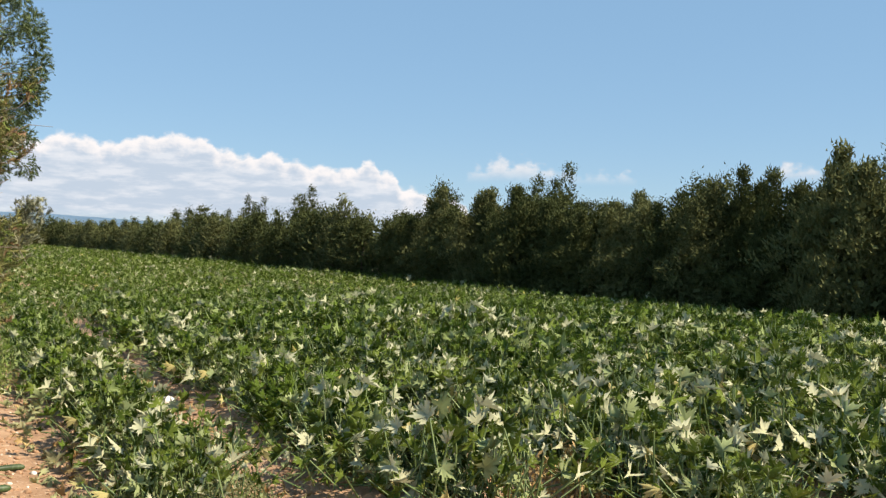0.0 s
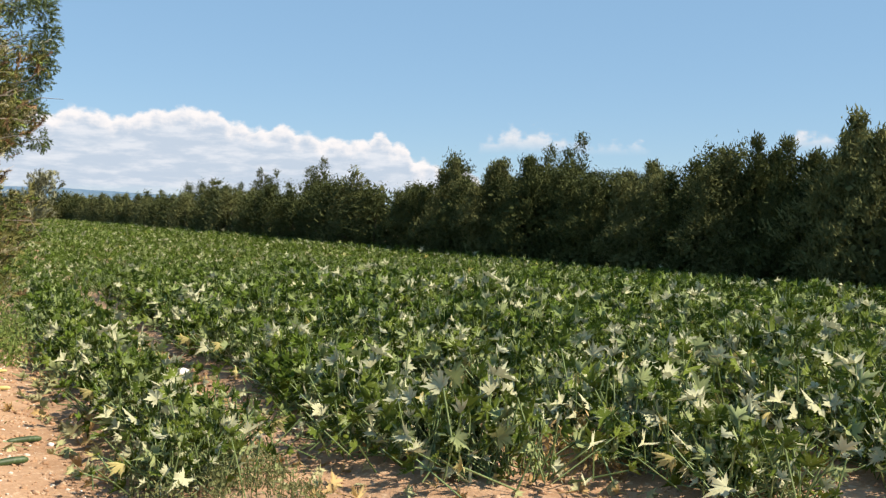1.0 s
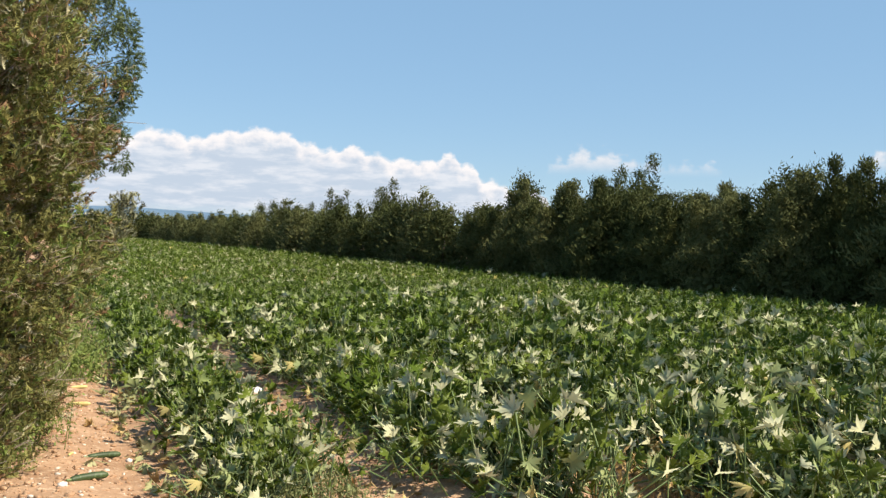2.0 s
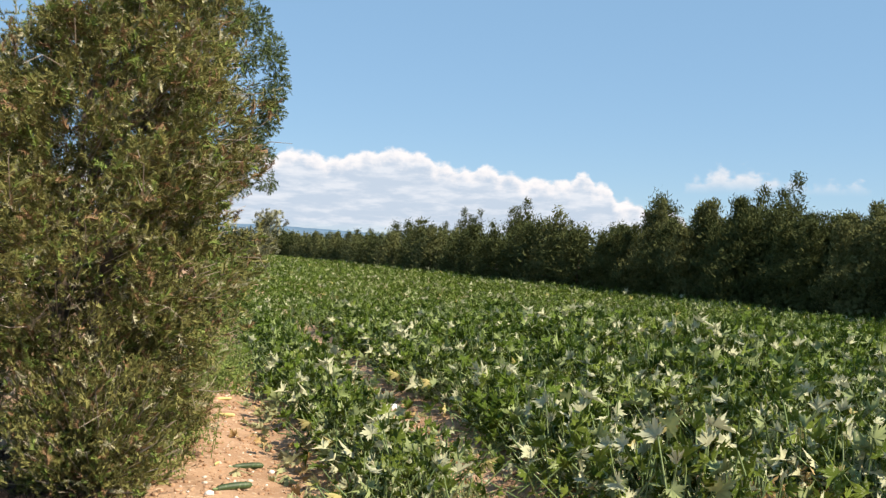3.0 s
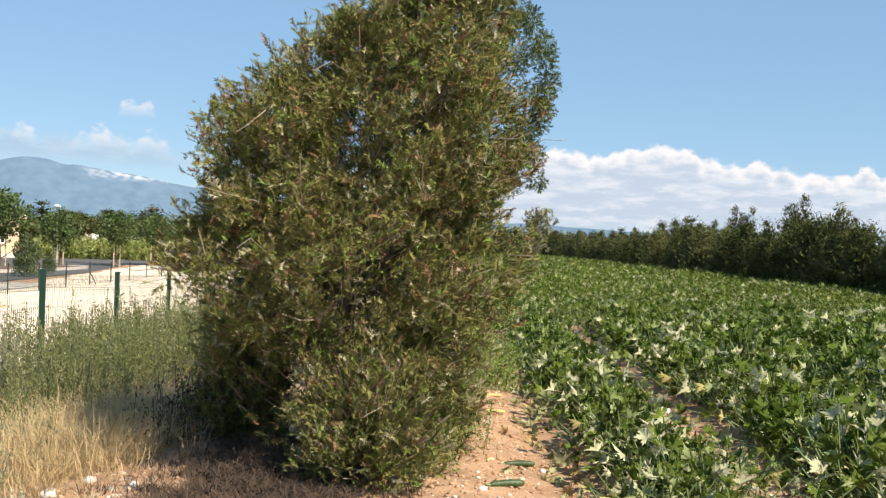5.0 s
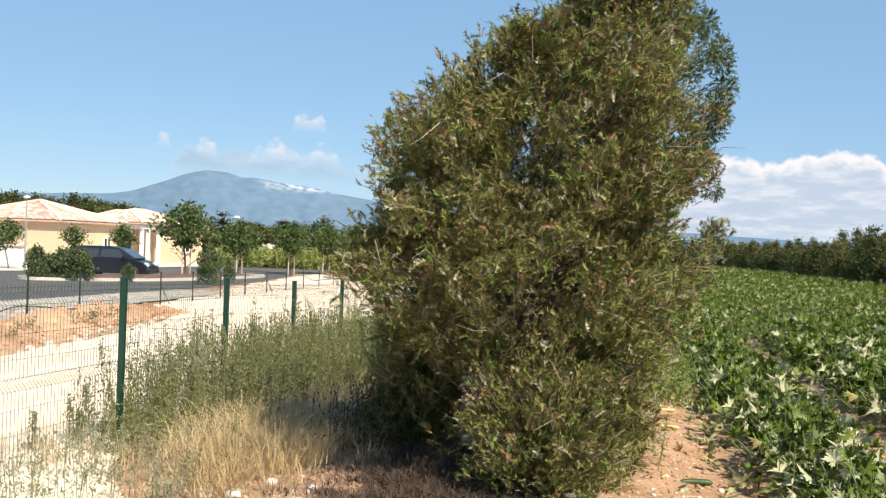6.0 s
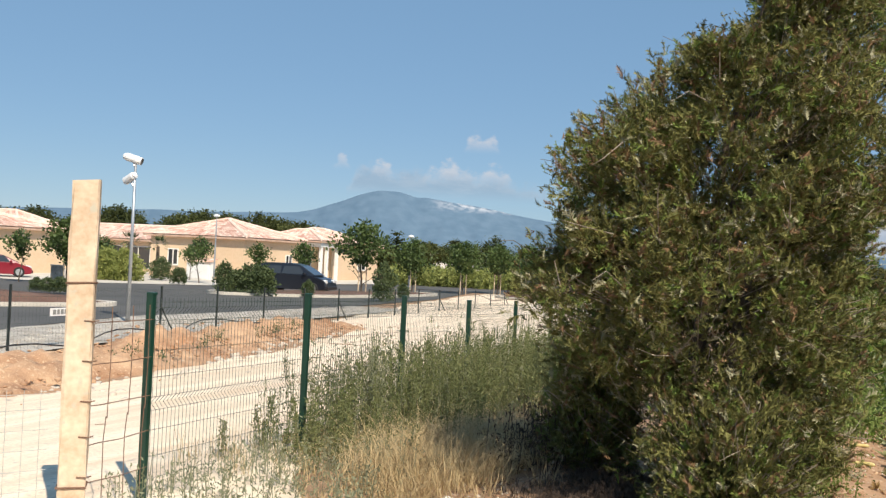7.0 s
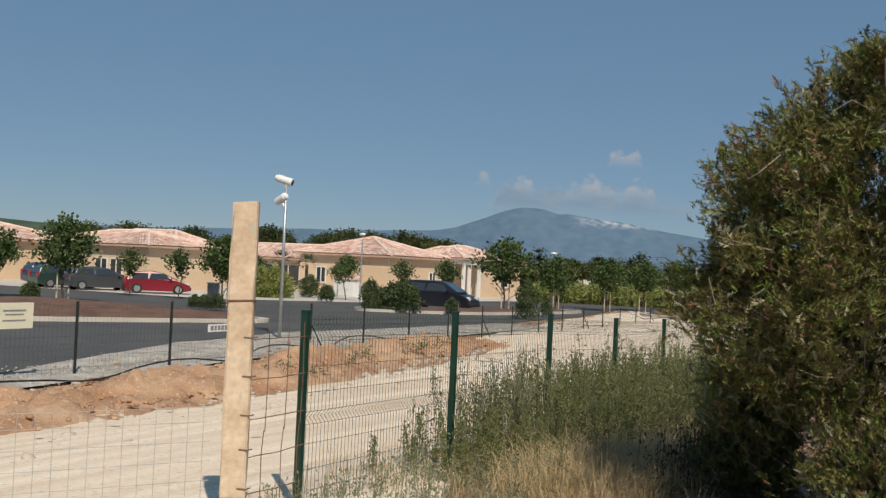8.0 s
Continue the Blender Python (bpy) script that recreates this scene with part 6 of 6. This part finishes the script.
for yaw, dist, s, hgt in ((32.3, 50.5, 0.6, 1.0), (30.9, 50.5, 0.9, 0.95), (30.2, 50.0, 0.85, 0.95), (31.6, 51, 0.6, 0.75), (23.3, 49.5, 0.75, 1.2), (22.2, 53, 0.4, 0.5), (41.5, 45, 0.45, 0.38), (40.9, 45, 0.42, 0.42),
                          (42.1, 45.5, 0.4, 0.36), (50.6, 44, 0.5, 0.6), (34.8, 60.5, 0.6, 0.6), (28.8, 66, 0.5, 0.6), (35.8, 66, 0.9, 0.9), (27.6, 50.5, 0.4, 0.5)):
    plant_tree(BUSH[int(sr.integers(0, 2))], "garden_shrub", "rounded dark green garden shrub in a planting bed", "shrub", *spot(yaw, dist, -0.45), (s, hgt), sr.uniform(0, 6.28), M_SHRUB, "garden shrubs")
for i in range(5):
    plant_tree(BUSH[i % 2], "garden_shrub", "light green feathery shrub before the bungalow", "shrub", *spot(37.3 + 0.45 * i, 63 + 0.4 * (i % 2)), (0.9, 1.15 + 0.2 * (i % 2)), i, M_BAMBOO, "garden shrubs")


def palm(p, h, seed):
    rng = rng_of(seed)
    t = thing("palm", "small fan palm before the bungalow", "palm", p)
    part("trunk", Geo().tube([(0, 0, -0.1), (0.03, 0, h * 0.6), (0, 0.03, h)], [0.16, 0.13, 0.11], 8), M_BARK, t)
    n = 26
    az, up = rng.uniform(0, 6.28, n), rng.uniform(-0.3, 1.2, n)
    g = Geo()
    for a, e in zip(az, up):
        d = Vector((math.cos(a) * math.cos(e), math.sin(a) * math.cos(e), math.sin(e)))
        s = d.cross(Vector((0, 0, 1))).normalized()
        q = Vector((0, 0, h)) + d * 0.45
        for k in range(-3, 4):
            w = (d + s * k * 0.28 + Vector((0, 0, -0.12 * abs(k)))).normalized()
            side = w.cross(Vector((0.1, 0.2, 1))).normalized() * 0.035
            g.add([q - side, q + side, q + w * 0.55], [(0, 1, 2)])
    part("frond_crown", g, M_SHRUB, t)


palm(spot(37.5, 70), 2.4, 5)
palm(spot(36.0, 70), 2.2, 6)


def reed_bed():
    """The long stand of reeds or bamboo behind the road."""
    rng = rng_of(15)
    n = 1500
    yaw = rng.uniform(13.2, 23.0, n)
    d = 82 + rng.normal(0, 1.3, n)
    tall = rng.uniform(0.8, 1.5, n)
    base = np.array([spot(a, q) for a, q in zip(yaw, d)])
    tip = base + np.column_stack([rng.normal(0, 0.18, n), rng.normal(0, 0.18, n), tall])
    k = 16
    s = rng.uniform(0.1, 1, (n, k, 1))
    p = (base[:, None] + (tip - base)[:, None] * s + rng.normal(0, 0.12, (n, k, 3))).reshape(-1, 3)
    tv = np.array([(0, 0, 0), (0.14, 0, 0.5), (0, 0.08, 1.0), (-0.14, 0, 0.5)])
    v1, f1 = scatter(tv, np.array([(0, 1, 2), (0, 2, 3)]), basis(rng.normal(0, 1, (n * k, 3)) + np.array([0, 0, 1.0]), rng.uniform(0, 6.28, n * k), rng.uniform(0.25, 0.5, n * k)), p)
    solid("reed_bed", tri_mesh("reed_bed", *join([rods(base, tip, 0.015), (v1, f1)])), M_BAMBOO, "long stand of yellow green reeds", "reeds", kind="stuff")


reed_bed()
for i in range(34):
    # pines and dark trees behind the roofs
    yaw = 9 + 1.45 * i + sr.normal(0, 0.4)
    big = 1.08 if yaw > 27 else 0.95
    dist = (108 if yaw > 27 else 98) + sr.normal(0, 5)
    s = big * sr.uniform(0.66, 1.08)
    plant_tree(PINE[i % 2], "pine", "dark round topped pine behind the bungalows", "tree", *spot(yaw, dist), (s * 1.15, s * (0.98 if yaw > 27 else 0.74)), sr.uniform(0, 6.28), M_HEDGE, "pines behind the estate")
for i in range(30):
    yaw = 4 + 1.7 * i + sr.normal(0, 0.3)
    s = sr.uniform(0.9, 1.3)
    plant_tree(FAR_KINDS[i % 5], "hedge_tree", "dark tree in the far tree line", "tree", *spot(yaw, 122 + sr.normal(0, 5)), (s * 2.2, s * 0.95), sr.uniform(0, 6.28), M_HEDGE, "far tree line")

# ---- parked cars ----


def car(x, y, turn, paint, label, length=4.1, tall=1.5, mpv=False):
    c = thing("car", label, "car", Matrix.Translation((x, y, -0.57)) @ Matrix.Rotation(turn, 4, "Z"), "parked cars")
    k, hh = length / 4.1, tall / 1.5
    nose = 0.78 if mpv else 0.72
    low = [(-2.03, 0.30), (-2.05, 0.62), (-1.98, 0.92), (-1.2, 0.98), (0.7, 0.94), (1.1, 0.93), (1.75, nose), (1.98, 0.62), (2.04, 0.42), (1.98, 0.26), (1.62, 0.20), (-1.7, 0.20)]
    roof = [(-2.0, 0.92), (-1.84, 1.25), (-1.4, 1.44), (-0.4, 1.52), (0.2, 1.43), (1.3, 0.93)] if not mpv else [(-2.0, 0.92), (-1.85, 1.40), (-1.5, 1.50), (-0.1, 1.51), (0.45, 1.42), (1.35, 0.92)]

    def hull(pts, half, inset):
        g = Geo()
        n = len(pts)
        v = []
        for side in (-1, -0.94, 0.94, 1):
            for px_, pz in pts:
                w = half - inset * max(0.0, pz - 0.9)
                s = 1.0 if abs(side) < 1 else 0.965
                cx, cz = 0.0, 0.62
                v.append(((cx + (px_ - cx) * s) * k, side * w, (cz + (pz - cz) * s) * hh))
        f = [tuple(range(n)), tuple(range(4 * n - 1, 3 * n - 1, -1))]
        for r in range(3):
            f += [(r * n + i, (r + 1) * n + i, (r + 1) * n + (i + 1) % n, r * n + (i + 1) % n) for i in range(n)]
        return g.add(v, f)

    body = part("body", hull(low, 0.86, 0.0), paint, c, "glossy painted body")
    cab = part("cabin", hull(roof, 0.82, 0.32), paint, c)
    for s in (-1, 1):
        inset = 0.012
        for lo, hi in ((-1.62, -0.62), (-0.56, 0.42)):
            quad = []
            for xx, zz in ((lo, 0.97), (hi + (0.35 if hi > 0 else 0), 0.97), (hi, 1.36), (lo + 0.12, 1.36)):
                w = (0.82 - 0.32 * (zz - 0.9)) + inset
                quad.append((xx * k, s * w, zz * hh))
            inner = [(a, b - s * 0.02, z) for a, b, z in quad]
            part("side_window", Geo().add(quad + inner, [(0, 1, 2, 3), (7, 6, 5, 4), (0, 4, 5, 1), (1, 5, 6, 2), (2, 6, 7, 3), (3, 7, 4, 0)]), M_PANE, cab)
    for a, b, nm in ((roof[5], roof[4], "windscreen"), (roof[0], roof[1], "rear_window")):
        o = 0.02 if nm == "windscreen" else -0.02
        v = []
        for q, zadd in ((0.08, 0), (0.92, 0)):
            xx, zz = a[0] + (b[0] - a[0]) * q, a[1] + (b[1] - a[1]) * q
            w = (0.82 - 0.32 * (zz - 0.9)) * 0.9
            v += [((xx + o) * k, -w, (zz + 0.015) * hh), ((xx + o) * k, w, (zz + 0.015) * hh), ((xx - o) * k, -w, (zz - 0.03) * hh), ((xx - o) * k, w, (zz - 0.03) * hh)]
        part(nm, Geo().add(v, [(0, 1, 5, 4), (2, 6, 7, 3), (0, 4, 6, 2), (1, 3, 7, 5), (0, 2, 3, 1), (4, 5, 7, 6)]), M_PANE, cab, "dark tinted glass")
    for s in (-1, 1):
        part("headlight", Geo().box(1.70 * k, s * 0.62 - 0.17, 0.58 * hh, 2.0 * k, s * 0.62 + 0.17, 0.75 * hh, 0.05), M_LAMPGLASS, body, "clear headlight")
        part("tail_light", Geo().box(-2.075 * k, s * 0.72 - 0.1, 0.70 * hh, -1.95 * k, s * 0.72 + 0.1, 1.0 * hh, 0.03), M_TAIL, body, "red tail light")
        part("mirror", Geo().box(0.72 * k, s * 0.94 - 0.09, 0.95 * hh, 0.86 * k, s * 0.94 + 0.09, 1.08 * hh, 0.03), paint, body)
        for wx_ in (-1.28, 1.28):
            wheel = part("wheel", Geo().tube([(wx_ * k, s * 0.66, 0.31), (wx_ * k, s * 0.70, 0.31), (wx_ * k, s * 0.85, 0.31), (wx_ * k, s * 0.885, 0.31)], [0.27, 0.31, 0.31, 0.27], 20), M_TYRE, c, "black tyre")
            part("rim", Geo().tube([(wx_ * k, s * 0.83, 0.31), (wx_ * k, s * 0.895, 0.31)], [0.20, 0.19], 14), M_RIM, wheel, "grey alloy rim")
    part("bumper", Geo().box(1.88 * k, -0.78, 0.26, 2.09 * k, 0.78, 0.46, 0.05), M_BLACK, body)
    return c


NAVY, RED, GREEN, GREY, BLUE = (car_paint(n_, c_) for n_, c_ in (("navy_paint", (0.008, 0.010, 0.016)), ("red_paint", (0.17, 0.008, 0.018)), ("green_paint", (0.018, 0.045, 0.035)),
                                                                   ("grey_paint", (0.045, 0.05, 0.055)), ("blue_paint", (0.012, 0.015, 0.035))))
x, y, _ = spot(28.3, 56.0)
car(x, y, radians(6), NAVY, "dark navy people carrier parked on the estate road", 4.2, 1.62, True)
x, y, _ = spot(44.15, 63.0)
car(x, y, radians(47), RED, "dark red estate hatchback parked before a bungalow", 3.85, 1.36)
x, y, _ = spot(47.15, 65.5)
car(x, y, radians(66), GREY, "dark grey estate car parked in a row", 4.4, 1.45)
x, y, _ = spot(48.9, 67.5)
car(x, y, radians(70), GREEN, "dark green hatchback parked in a row", 4.1, 1.5)
x, y, _ = spot(49.4, 72.0)
car(x, y, radians(72), BLUE, "dark blue hatchback parked in a row", 4.1, 1.55)


def bollard_box(p):
    b = thing("junction_box", "small grey utility box beside the bed", "utility box", p)
    part("body", Geo().box(-0.28, -0.18, 0, 0.28, 0.18, 1.05, 0.02), M_ROADGRAVEL, b)
    part("lid", Geo().box(-0.31, -0.21, 1.05, 0.31, 0.21, 1.1, 0.01), M_CONCRETE, b)


bollard_box(spot(41.1, 52))
